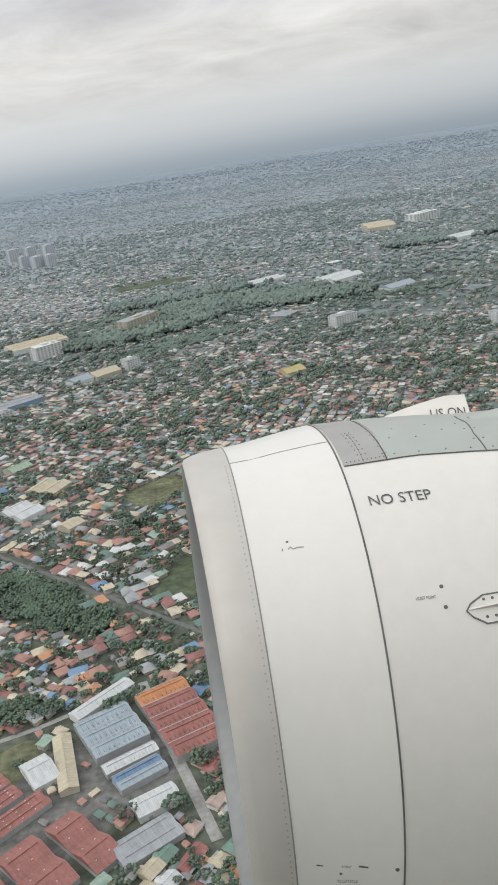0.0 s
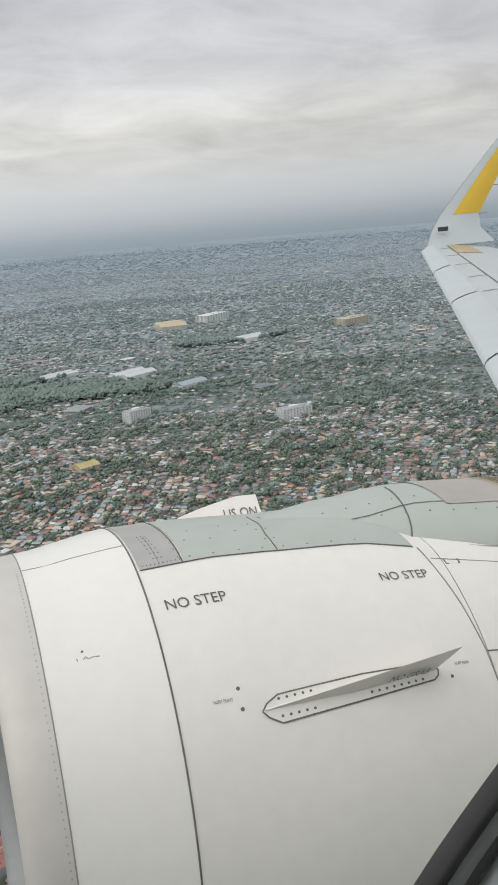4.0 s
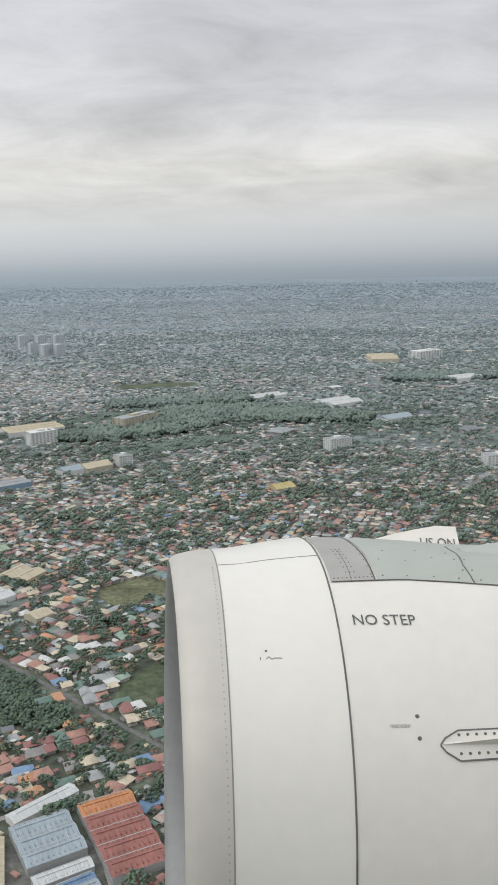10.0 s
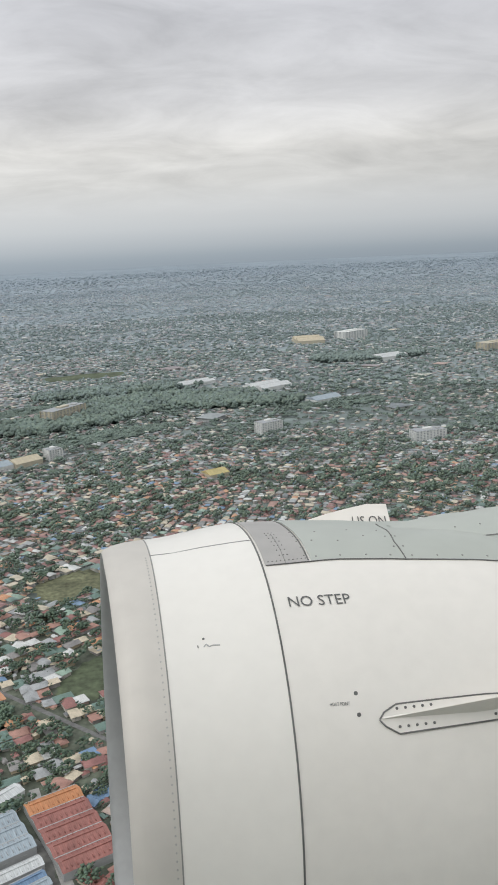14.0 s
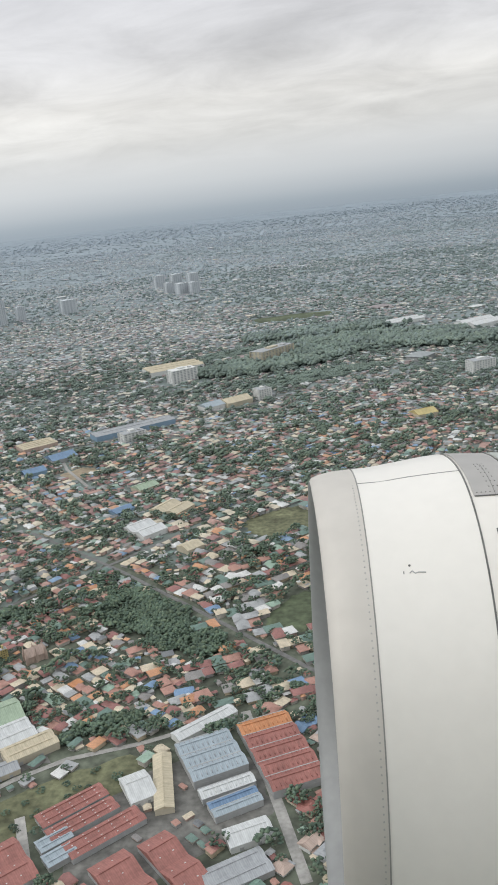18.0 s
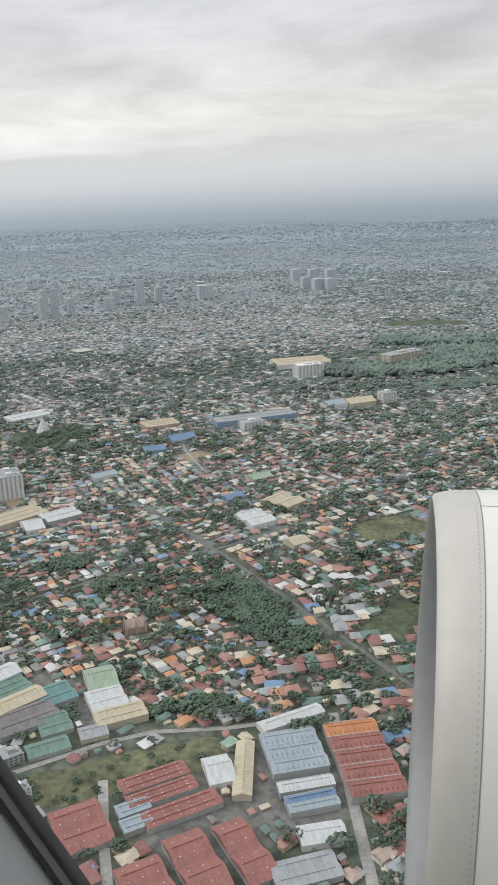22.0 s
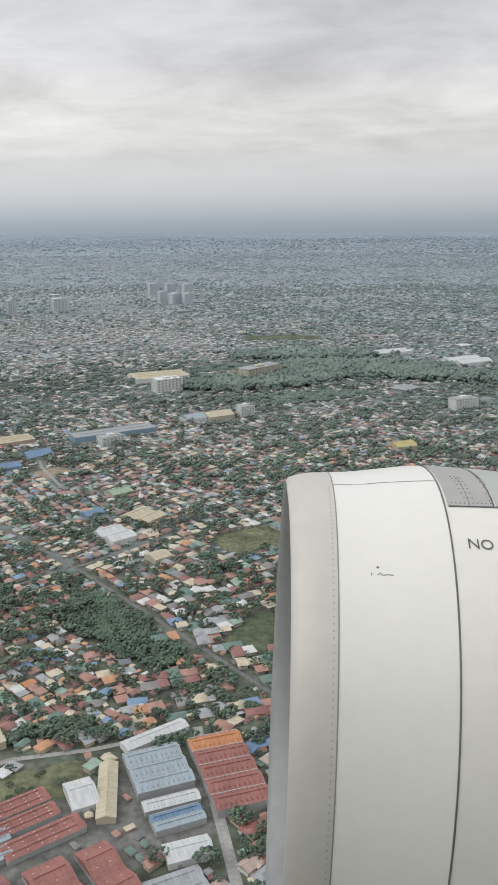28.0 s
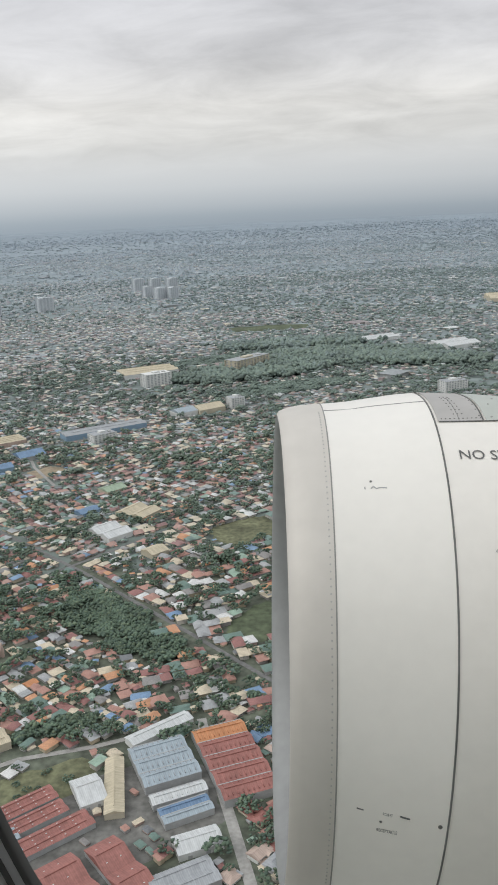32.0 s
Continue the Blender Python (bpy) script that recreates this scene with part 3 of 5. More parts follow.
def ridge(s, q, lift=0.0):
    """A point of the pylon's skin: q runs from -1 (outer foot) over 0 (crest) to 1 (cabin foot)."""
    f = max(0.0, min(1.0, (s - 1.42) / 0.95))
    g = max(0.0, (s - 2.0) / 2.4)
    rise = 0.122 * (0.25 * f * f * (3 - 2 * f) + 0.75 * math.sin(f * math.pi / 2)) + 0.004 - 0.12 * g
    half = math.radians(6.5 + 15.0 * f ** 0.7 + 3 * g) * 1.36
    a = q * math.pi / 2
    base = skin(s, 0, r=1.35)
    crest = AXW * (rise * max(0.0, math.cos(a)) ** 0.75)
    drop = AXW * (-0.5 * (half * math.sin(a)) ** 2 / 1.36)
    return base + AXU * (half * math.sin(a) + lift * math.sin(a)) + crest + drop + AXW * (lift * math.cos(a))


bm = bmesh.new()
grid_faces(bm, [[ridge(s, q) for q in spans(-1, 1, 24)] for s in spans(1.38, 4.4, 44)])
part("pylon_fairing", bm, "pale_green", pylon, "", True)


def ridge_line(name, path, width, mat, lift=0.003):
    bm = bmesh.new()
    rows = []
    for k, (s, q) in enumerate(path):
        a, b = path[max(0, k - 1)], path[min(len(path) - 1, k + 1)]
        c = ridge(s, q, lift)
        along = (ridge(*b, lift) - ridge(*a, lift)).normalized()
        out = (ridge(s, q, lift + 0.05) - c).normalized()
        w = along.cross(out).normalized() * width / 2
        rows.append((c - w, c + w))
    grid_faces(bm, rows)
    return part(name, bm, mat, pylon)


ridge_line("fairing_seam", [(s, 0.50 - 0.26 * min(1, (s - 1.45) / 0.65)) for s in spans(1.45, 4.0, 30)], 0.007, "seal")
ridge_line("fairing_seam", [(2.10 - 0.14 * q, q) for q in spans(-0.2, 0.9, 14)], 0.008, "seal")
ridge_line("fairing_seam", [(2.70 - 0.14 * q, q) for q in spans(-0.2, 0.9, 14)], 0.008, "seal")
ridge_line("fairing_seam", [(s, 0.93) for s in spans(2.0, 4.2, 20)], 0.05, "rivet")
bm = bmesh.new()
grid_faces(bm, [[ridge(s, q, 0.004) for q in spans(-0.5, 0.28, 10)] for s in spans(2.3, 4.3, 20)])
cap = part("top_cap", bm, "tan_panel", pylon, "grey-tan metal panel on the crest", True)
bm = bmesh.new()
grid_faces(bm, [[ridge(s, q, 0.006) for q in spans(-0.3, 0.16, 6)] for s in spans(2.75, 3.4, 8)])
part("vent_panel", bm, "tan", cap, "tan vent panel")
for s in spans(2.78, 3.37, 22):
    bm = bmesh.new()
    grid_faces(bm, [[ridge(s + d, q, 0.009) for q in spans(-0.28, 0.14, 5)] for d in (0.0, 0.011)])
    part("vent_slot", bm, "seal", pylon)
fairing_head = stud_mesh("fastener", 0.0055, 0.006, "fine_line")
for s in spans(1.4, 3.6, 17):
    for q in (0.12, 0.36, 0.84):
        stud_at("fastener", fairing_head, ridge(s, q), ridge(s, q, 0.05), pylon)

wing = tagged(new("aircraft_wing"), "pale grey swept wing with a yellow tip fin", "wing")
ROOT, TIP = Vector((4.3, 5.4, EYE - 2.30)), Vector((8.2, 14.55, EYE - 0.85))


def wing_at(f, c, up=0.0):
    """A point of the wing: f along the span, c along the chord (0 at the leading edge)."""
    lead = ROOT.lerp(TIP, f)
    chord = 5.2 - 3.7 * f
    thick = chord * 0.11
    x = max(0.0, c)
    yt = thick * (1.48 * math.sqrt(x) - 0.63 * x - 1.76 * x * x + 1.42 * x ** 3 - 0.51 * x ** 4)
    return lead + Vector((chord * c, 0.12 * chord * c, -0.05 * chord * c)) + Vector((0, 0, 1)) * (yt * up)


def wing_skin(name, f0, f1, c0, c1, mat, up, lift=0.0, label="", nf=8, nc=8):
    bm = bmesh.new()
    lift = Vector((0, 0, lift))
    grid_faces(bm, [[wing_at(f, c0 + (c1 - c0) * (k / nc) ** 1.5, up) + lift for k in range(nc + 1)] for f in spans(f0, f1, nf)])
    return part(name, bm, mat, wing, label, True)


wing_skin("upper_skin", 0.0, 1.0, 0.0, 1.0, "wing", 1.0, nf=12, nc=16)
wing_skin("lower_skin", 0.0, 1.0, 0.0, 1.0, "wing", -0.8, nf=12, nc=16)
bm = bmesh.new()
for up in (1.0, -0.8):
    rows = []
    for q in spans(0, 1, 6):
        rows.append([wing_at(0, c, up).lerp(Vector((2.2 + 6.0 * c, -0.2, EYE - 1.8 + 0.5 * up * math.sin(math.pi * min(1, c * 1.2 + 0.05)))), q) for c in (0, 0.02, 0.08, 0.2, 0.4, 0.6, 0.8, 1.0)])
    grid_faces(bm, rows)
part("wing_root", bm, "wing", wing, "broad inner wing running into the fuselage", True)
for f0, f1 in ((0.06, 0.33), (0.335, 0.60), (0.605, 0.80), (0.805, 0.985)):
    bm = bmesh.new()
    grid_faces(bm, [[wing_at(f, c, 1.0) + Vector((-0.10, -0.02, 0.012 - 0.03 * (1 - c / 0.16))) for c in (0.0, 0.004, 0.015, 0.04, 0.09, 0.16)] for f in spans(f0, f1, 5)])
    part("slat", bm, "wing", wing, "pale grey slat on the leading edge", True)
for f in (0.33, 0.46, 0.6, 0.7, 0.8, 0.88, 0.95):
    wing_skin("skin_joint", f, f + 0.0025, 0.155, 0.30, "fine_line", 1.0, 0.006, nf=1)
wing_skin("spar_line", 0.1, 0.98, 0.295, 0.305, "seal", 1.0, 0.007, nf=10, nc=2)
wing_skin("sealant_patch", 0.90, 0.985, 0.31, 0.62, "tan", 1.0, 0.006, "tan weathered patch by the tip", nf=3)
for f, c in ((0.55, 0.5), (0.60, 0.5), (0.65, 0.5)):
    wing_skin("wing_letter_bar", f, f + 0.03, c, c + 0.25, "fine_line", 1.0, 0.006, nf=1)


def fin(name, h0, h1, c0, c1, mat, lift=0.0, label=""):
    """Part of the upturned tip: h from its foot to its top, c from front to back."""
    bm = bmesh.new()
    for side in (-1, 1):
        rows = []
        for h in spans(h0, h1, 10):
            bend = h ** 0.93
            lead = Vector((8.25 + 2.62 * h, 14.55 + 0.30 * math.sin(min(1, h * 4) * math.pi / 2) + 0.75 * h, EYE - 0.82 + 2.30 * bend))
            chord = 1.0 - 0.64 * h + 0.45 * max(0.0, 1 - h * 5) ** 2
            rows.append([lead + Vector((chord * c, 0, 0)) + Vector((0, side * (0.05 * (1 - 0.6 * h) * math.sin(math.pi * min(1, 0.1 + 0.9 * c)) + lift), 0)) for c in spans(c0, c1, 6)])
        grid_faces(bm, rows)
    bmesh.ops.recalc_face_normals(bm, faces=bm.faces)
    return part(name, bm, mat, wing, label, True)


fin("tip_fin", 0.0, 1.0, 0.0, 1.0, "wing", label="upturned tip fin")
fin("tip_fin_yellow", 0.21, 0.995, 0.30, 1.0, "yellow", 0.006, "bright yellow field on the tip fin")
bm = bmesh.new()
box(bm, (8.55, 14.62, EYE - 0.56), (8.75, 14.66, EYE - 0.48))
part("tip_light", bm, "glass_dark", wing, "small dark tip light")
for h in (0.2, 0.42, 0.64, 0.82, 0.98):
    bm = bmesh.new()
    x = 8.25 + 2.62 * h + 1.0 - 0.64 * h
    bmesh.ops.create_cone(bm, cap_ends=True, segments=6, radius1=0.008, radius2=0.004, depth=0.22, matrix=pose(x + 0.08, 14.85 + 0.75 * h, EYE - 0.82 + 2.3 * h ** 0.93, 0, 90, 0))
    part("static_wick", bm, "seal", wing)

# ---- cabin side with its window ----
WX, WZ, WA, WB, WTOP, WY = 0.06, EYE - 0.10, 0.226, 0.72, 0.45, 0.20


# angles round the ring, closer together where its sides bend
RING = sorted({round(q * math.pi / 2 + sign * a, 6) % (2 * math.pi) for q, sign in ((0, 1), (2, -1), (2, 1), (4, -1)) for a in (*spans(0.0, math.pi / 2, 28), *[math.asin(f ** (1 / 0.7)) for f in spans(0.0, 0.6, 36)])})


def oval(scale_x, scale_z, y):
    """A ring round the window, wider at the top than at the foot."""
    pts = []
    for a in RING:
        c, s = math.cos(a), math.sin(a)
        z = ((WTOP if s > 0 else WB) + scale_z) * math.copysign(abs(s) ** 0.7, s)
        top_, deep, half, foot = (0.11, 0.14, 0.195, 0.104 + 0.046 * max(0.0, min(1.0, (-0.10 - z) / 0.3))) if c > 0 else (-0.04, 0.21, WA, 0.14 + 0.03 * max(0.0, min(1.0, (-0.35 - z) / 0.2)))
        f = max(0.0, min(1.0, (top_ - z) / deep))
        wide = half + (foot - half) * f * f * (3 - 2 * f)
        pts.append(Vector((WX + (wide + scale_x) * math.copysign(abs(c) ** 0.7, c), y, WZ + z)))
    return pts


def hoop(name, rings, mat, parent, label=""):
    bm = bmesh.new()
    grid_faces(bm, [r + [r[0]] for r in rings])
    bmesh.ops.remove_doubles(bm, verts=bm.verts, dist=1e-5)
    bmesh.ops.recalc_face_normals(bm, faces=bm.faces)
    return part(name, bm, mat, parent, label, True)


window = tagged(new("window_1"), "oval cabin window with a dark rubber gasket in a grey plastic surround", "window", kind="structure")
hoop("window_frame", [oval(0.0, 0.0, WY + 0.004), oval(0.0, 0.0, WY - 0.001), oval(0.0013, 0.0013, WY - 0.002), oval(0.0032, 0.0032, WY - 0.0015)], "rubber", window, "black rubber gasket")
hoop("window_bezel", [oval(0.0032, 0.0032, WY - 0.0015), oval(0.0045, 0.0045, WY - 0.0025), oval(0.0065, 0.0065, WY - 0.003)], "bezel", window, "mid-grey window bezel")
hoop("window_bead", [oval(0.0065, 0.0065, WY - 0.003), oval(0.0070, 0.0070, WY - 0.0045), oval(0.0088, 0.0088, WY - 0.0045), oval(0.0096, 0.0096, WY - 0.003)], "rubber", window, "dark inner bead")
hoop("window_reveal", [oval(0.0096, 0.0096, WY - 0.003), oval(0.016, 0.016, WY - 0.02), oval(0.03, 0.03, WY - 0.055), oval(0.06, 0.06, WY - 0.10), oval(0.12, 0.12, WY - 0.14)], "cabin", window, "light grey moulded window surround")
hoop("outer_frame", [oval(0.0, 0.0, WY + 0.004), oval(0.045, 0.05, WY + 0.03), oval(0.085, 0.10, WY + 0.055)], "wing", window)
wall = oval(0.12, 0.12, WY - 0.14)
far_out = []
for p in wall:
    v = Vector((p.x - WX, 0, p.z - WZ))
    k = min(1.6 / max(1e-6, abs(v.x)), (0.70 if v.z > 0 else 0.85) / max(1e-6, abs(v.z)))
    far_out.append(Vector((WX, p.y, WZ)) + v * k)
tagged(hoop("wall_window_side", [wall, far_out], "cabin", None), "light grey plastic cabin side panel", "wall", kind="structure")
fus = [Vector((WX, WY + 0.055, WZ)) + (p - Vector((WX, p.y, WZ))) for p in oval(0.085, 0.10, 0)]
fus_out = []
for p in fus:
    v = Vector((p.x - WX, 0, p.z - WZ))
    k = min(1.64 / max(1e-6, abs(v.x)), (0.74 if v.z > 0 else 0.89) / max(1e-6, abs(v.z)))
    fus_out.append(Vector((WX, p.y, WZ)) + v * k)
tagged(hoop("wall_outer_skin", [fus, fus_out], "wing", None), "pale grey painted fuselage skin", "wall", kind="structure")
for name, lo, hi, mat in (("wall_front", (-1.6, -3.9, -0.95), (-1.545, 0.06, 0.60), "cabin"), ("wall_rear", (1.655, -3.9, -0.95), (1.71, 0.06, 0.60), "cabin"),
                          ("floor", (-1.6, -3.95, -1.0), (1.7, 0.24, -0.95), "panel_grey"), ("ceiling", (-1.6, -3.95, 0.60), (1.7, 0.24, 0.65), "cabin")):
    bm = bmesh.new()
    box(bm, Vector(lo) + Vector((0, 0, EYE)), Vector(hi) + Vector((0, 0, EYE)))
    tagged(part(name, bm, mat), "plain light grey cabin lining" if mat == "cabin" else "plain grey cabin floor covering", name.split("_")[0], kind="structure")
# the other side of the cabin, out of view, with its row of windows enlarged to let light in
bm = bmesh.new()
for lo, hi in (((-1.6, -3.95, -0.95), (1.7, -3.9, -0.75)), ((-1.6, -3.95, 0.50), (1.7, -3.9, 0.60)), *[((x, -3.95, -0.75), (x + 0.1, -3.9, 0.50)) for x in (-1.6, -0.78, 0.04, 0.86, 1.6)]):
    box(bm, Vector(lo) + Vector((0, 0, EYE)), Vector(hi) + Vector((0, 0, EYE)))
tagged(part("wall_far_side", bm, "cabin"), "unseen light grey cabin wall with window openings enlarged for light", "wall", kind="structure")
# fuselage round the cabin
bm = bmesh.new()
HY, HZ = -1.83, EYE - 0.16


def hull(a, x):
    c, s = math.cos(a), math.sin(a)
    return Vector((x, HY + 2.11 * math.copysign(abs(c) ** 0.55, c), HZ + 2.0 * math.copysign(abs(s) ** 0.62, s)))


xs = [-11, -9, -7, -5, -3, -1.585, 1.695, 3, 5, 7, 9, 11]
ang = spans(0, 2 * math.pi, 72)
for x0, x1 in zip(xs, xs[1:]):
    for a0, a1 in zip(ang, ang[1:]):
        p = [hull(a0, x0), hull(a1, x0), hull(a1, x1), hull(a0, x1)]
        mid_ = (p[0] + p[2]) / 2
        # left open at the window, and on the far side to light the cabin
        if x0 == -1.585 and abs(mid_.z - HZ) < (0.80 if mid_.y > HY else 0.85):
            continue
        bm.faces.new([bm.verts.new(q) for q in p])
bmesh.ops.remove_doubles(bm, verts=bm.verts, dist=1e-4)
tagged(part("fuselage", bm, "white_paint", None, "", True), "white painted aircraft fuselage round the cabin", "fuselage", kind="structure")

# ---- the town: ground, roads, open land ----
rng = np.random.default_rng(7)
REACH = 4790.0
bm = bmesh.new()
rings = (0.0, 60.0, 160.0, 400.0, 900.0, 2000.0, REACH)
grid_faces(bm, [[(r * math.sin(a), r * math.cos(a), 0.0) for a in spans(-math.pi, math.pi, 96)] for r in rings])
bmesh.ops.remove_doubles(bm, verts=bm.verts, dist=0.001)
tagged(part("ground", bm, "ground"), "mottled ground of yards, lanes and scrub under the town", "ground", kind="structure")

# added pale disc, never in view: bounces light up onto the lower nacelle
bm = bmesh.new()
grid_faces(bm, [[(r * math.sin(a), r * math.cos(a), 0.01) for a in spans(-math.pi, math.pi, 64)] for r in (0.0, 50.0, 88.0)])
bmesh.ops.remove_doubles(bm, verts=bm.verts, dist=0.001)
tagged(part("pavement", bm, "concrete"), "pale unseen disc straight below the aircraft, added to bounce light up", "pavement", kind="structure")

CLEAR = []                     # rectangles kept free of houses: x, y, length, width, angle


def keep_free(x, y, l, w, deg):
    CLEAR.append((x, y, l, w, math.radians(deg)))


YARDS = []                     # likewise, but small sheds may stand there


def is_free(xy, margin=0.0, yards=True):
    ok = np.ones(len(xy), bool)
    for x, y, l, w, a in CLEAR + (YARDS if yards else []):
        dx, dy = xy[:, 0] - x, xy[:, 1] - y
        u, v = dx * math.cos(a) + dy * math.sin(a), -dx * math.sin(a) + dy * math.cos(a)
        ok &= ~((np.abs(u) < l / 2 + margin) & (np.abs(v) < w / 2 + margin))
    return ok


def blotch(name, x, y, l, w, deg, mat, label, category, z=0.05, ragged=0.12, kind="structure", sides=28):
    """A flat piece of land with an uneven rounded edge."""
    if "yard" in name:
        YARDS.append((x, y, l * 0.7, w * 0.7, math.radians(deg)))
    else:
        keep_free(x, y, l * 0.94, w * 0.94, deg)
    bm = bmesh.new()
    a, rr = math.radians(deg), random.Random(name + label)
    ring = []
    for k in range(sides):
        t = 2 * math.pi * k / sides
        c, s = math.cos(t), math.sin(t)
        f = 1 + rr.uniform(-ragged, ragged)
        u, v = l / 2 * math.copysign(abs(c) ** 0.6, c) * f, w / 2 * math.copysign(abs(s) ** 0.6, s) * f
        ring.append(bm.verts.new((x + u * math.cos(a) - v * math.sin(a), y + u * math.sin(a) + v * math.cos(a), z)))
    bm.faces.new(ring)
    return tagged(part(name, bm, mat), label, category, kind=kind)


def road(name, pts, width, label, z=0.08, mat="asphalt"):
    bm = bmesh.new()
    rows = []
    for k, p in enumerate(pts):
        a, b = Vector(pts[max(0, k - 1)]), Vector(pts[min(len(pts) - 1, k + 1)])
        n = Vector((-(b - a).y, (b - a).x)).normalized() * width / 2
        rows.append(((p[0] - n.x, p[1] - n.y, z), (p[0] + n.x, p[1] + n.y, z)))
    grid_faces(bm, rows)
    for p, q in zip(pts, pts[1:]):
        d = Vector(q) - Vector(p)
        keep_free((p[0] + q[0]) / 2, (p[1] + q[1]) / 2, d.length, width + 1.0, math.degrees(math.atan2(d.y, d.x)))
    return tagged(part(name, bm, mat), label, "road", kind="structure")


blotch("field", -130.8, 393.3, 17.7, 14.9, 50, "earth", "bare brown sports field among houses", "field")
blotch("park", -224.5, 416.8, 44.8, 39.2, 56, "park", "green memorial park with scattered trees", "park")
blotch("field", -40.5, 855.4, 84.1, 37.4, 10, "park", "distant green clearing", "field")
blotch("field", -72, 154, 50, 14, 32, "grass", "overgrown dry grass lot between factories", "field")
blotch("field", -26, 312, 30, 24, 35, "grass", "open grassy lot with a dark clump of trees", "field")
blotch("field", -17, 238, 15, 26, -25, "park", "dark green overgrown lot", "field")
blotch("factory_yard", -111.3, 173.0, 33.6, 28.0, 50, "yard", "worn paved factory yard", "yard", z=0.026)
blotch("factory_yard", -44, 150, 46, 34, 30, "yard", "worn paved factory yard", "yard", z=0.032)
blotch("factory_yard", -87.1, 176.0, 16.8, 26.2, 36, "yard", "worn paved factory yard", "yard", z=0.038)
blotch("factory_yard", -214.9, 269.3, 41.1, 31.8, 45, "yard", "worn paved factory yard", "yard", z=0.044)
blotch("factory_yard", -175.8, 291.1, 57.9, 18.7, 55, "yard", "worn paved factory yard", "yard", z=0.050)
blotch("factory_yard", -204.0, 309.5, 37.4, 20.5, 40, "yard", "paved yard round tall apartment blocks", "yard", z=0.056)
blotch("riverbank", -221.8, 202.9, 56.0, 13.1, -42, "park", "green river bank with dense scrub", "riverbank")
blotch("river", -231.3, 217.8, 72.9, 3.7, -42, "asphalt", "narrow dark river", "water", z=0.09)
blotch("bare_lot", -193.8, 319.9, 28.0, 8.4, 135, "earth", "bare earth lot beside apartment blocks", "yard", z=0.06)
road("road", [(-199.3, 190.9), (-192.7, 180.7), (-187.9, 170.5), (-183.1, 158.4), (-177.4, 145.3), (-174.5, 128.6)], 2.2, "winding concrete road", mat="concrete", z=0.080)
road("road", [(-147.2, 220.3), (-113.9, 254.2), (-86.1, 282.5), (-54.7, 318.2)], 1.5, "asphalt street between houses", z=0.086)
road("road", [(30.7, 160.2), (2.5, 188.0), (-35.2, 226.9), (-82.3, 275.0), (-129.4, 317.6)], 1.5, "asphalt street between houses", z=0.092)
road("road", [(-288.1, 316.3), (-232.5, 363.5), (-167.6, 420.0), (-93.3, 476.7), (-0.6, 552.2)], 2.4, "asphalt avenue", z=0.098)
road("road", [(-120.5, 371.9), (-139.4, 401.6), (-146.1, 416.5)], 1.6, "pale concrete lane by a sports field", mat="concrete", z=0.104)

road("road", [(-108, 138), (-96, 149.5), (-82, 162.5), (-71, 169.5), (-54, 174.5), (-46, 178)], 1.6, "grey factory lane beside the grass lot", mat="concrete", z=0.110)
road("road", [(-29.5, 186), (-24, 166), (-19, 150), (-13, 130)], 2.4, "concrete drive between factory halls", mat="concrete", z=0.116)
road("road", [(-76, 150), (-68, 132), (-58, 112)], 2.2, "concrete drive between factory halls", mat="concrete", z=0.122)

# elevated highway
HW0, HWD = Vector((-66.0, 109.4)), Vector((-0.7405, 0.672)).normalized()
HW_LEN, HW_W, HW_Z = 430.0, 7.4, 2.6
keep_free(*(HW0 + HWD * HW_LEN / 2), HW_LEN, HW_W + 3.5, math.degrees(math.atan2(HWD.y, HWD.x)))
highway = tagged(new("elevated_highway"), "grey elevated highway with two carriageways on concrete piers", "highway", kind="structure")
HWM = Matrix.Translation((HW0.x, HW0.y, 0)) @ pose(0, 0, 0, 0, 0, math.degrees(math.atan2(HWD.y, HWD.x)))


def hw_box(name, lo, hi, mat, label=""):
    bm = bmesh.new()
    box(bm, lo, hi, HWM)
    return part(name, bm, mat, highway, label)


for k in range(10):
    a, b = HW_LEN * k / 10, HW_LEN * (k + 1) / 10 - 0.12
    hw_box("deck", (a, -HW_W / 2, HW_Z - 0.45), (b, HW_W / 2, HW_Z), "asphalt")
    for y in (-HW_W / 2, HW_W / 2 - 0.18):
        hw_box("parapet", (a, y, HW_Z), (b, y + 0.18, HW_Z + 0.32), "concrete", "concrete parapet")
hw_box("median", (0, -0.14, HW_Z), (HW_LEN, 0.14, HW_Z + 0.28), "concrete", "concrete median barrier")
for y in (-3.3, -0.35, 0.35, 3.3):
    hw_box("edge_line", (0, y - 0.04, HW_Z + 0.004), (HW_LEN, y + 0.04, HW_Z + 0.012), "line_paint")
bm = bmesh.new()
for y in (-2.35, -1.35, 1.35, 2.35):
    for x in np.arange(0, 300, 2.6):
        box(bm, (x, y - 0.03, HW_Z + 0.004), (x + 1.0, y + 0.03, HW_Z + 0.012), HWM)
part("lane_dashes", bm, "line_paint", highway)
for x in np.arange(4, HW_LEN, 9.0):
    hw_box("pier", (x, -1.0, 0), (x + 1.0, 1.0, HW_Z - 0.95), "concrete")
    hw_box("pier_cap", (x - 0.1, -3.2, HW_Z - 0.95), (x + 1.1, 3.2, HW_Z - 0.45), "concrete")
lamps = []
bm = bmesh.new()
box(bm, (-0.05, -0.05, 0), (0.05, 0.05, 2.6))
lamp = tagged(new("street_lamp"), "thin grey street lamp on the highway median", "street lamp", "highway lamps")
part("pole", bm, "concrete", lamp)
bm = bmesh.new()
box(bm, (-0.04, -0.9, 2.5), (0.04, 0.9, 2.58))
part("arm", bm, "concrete", lamp)
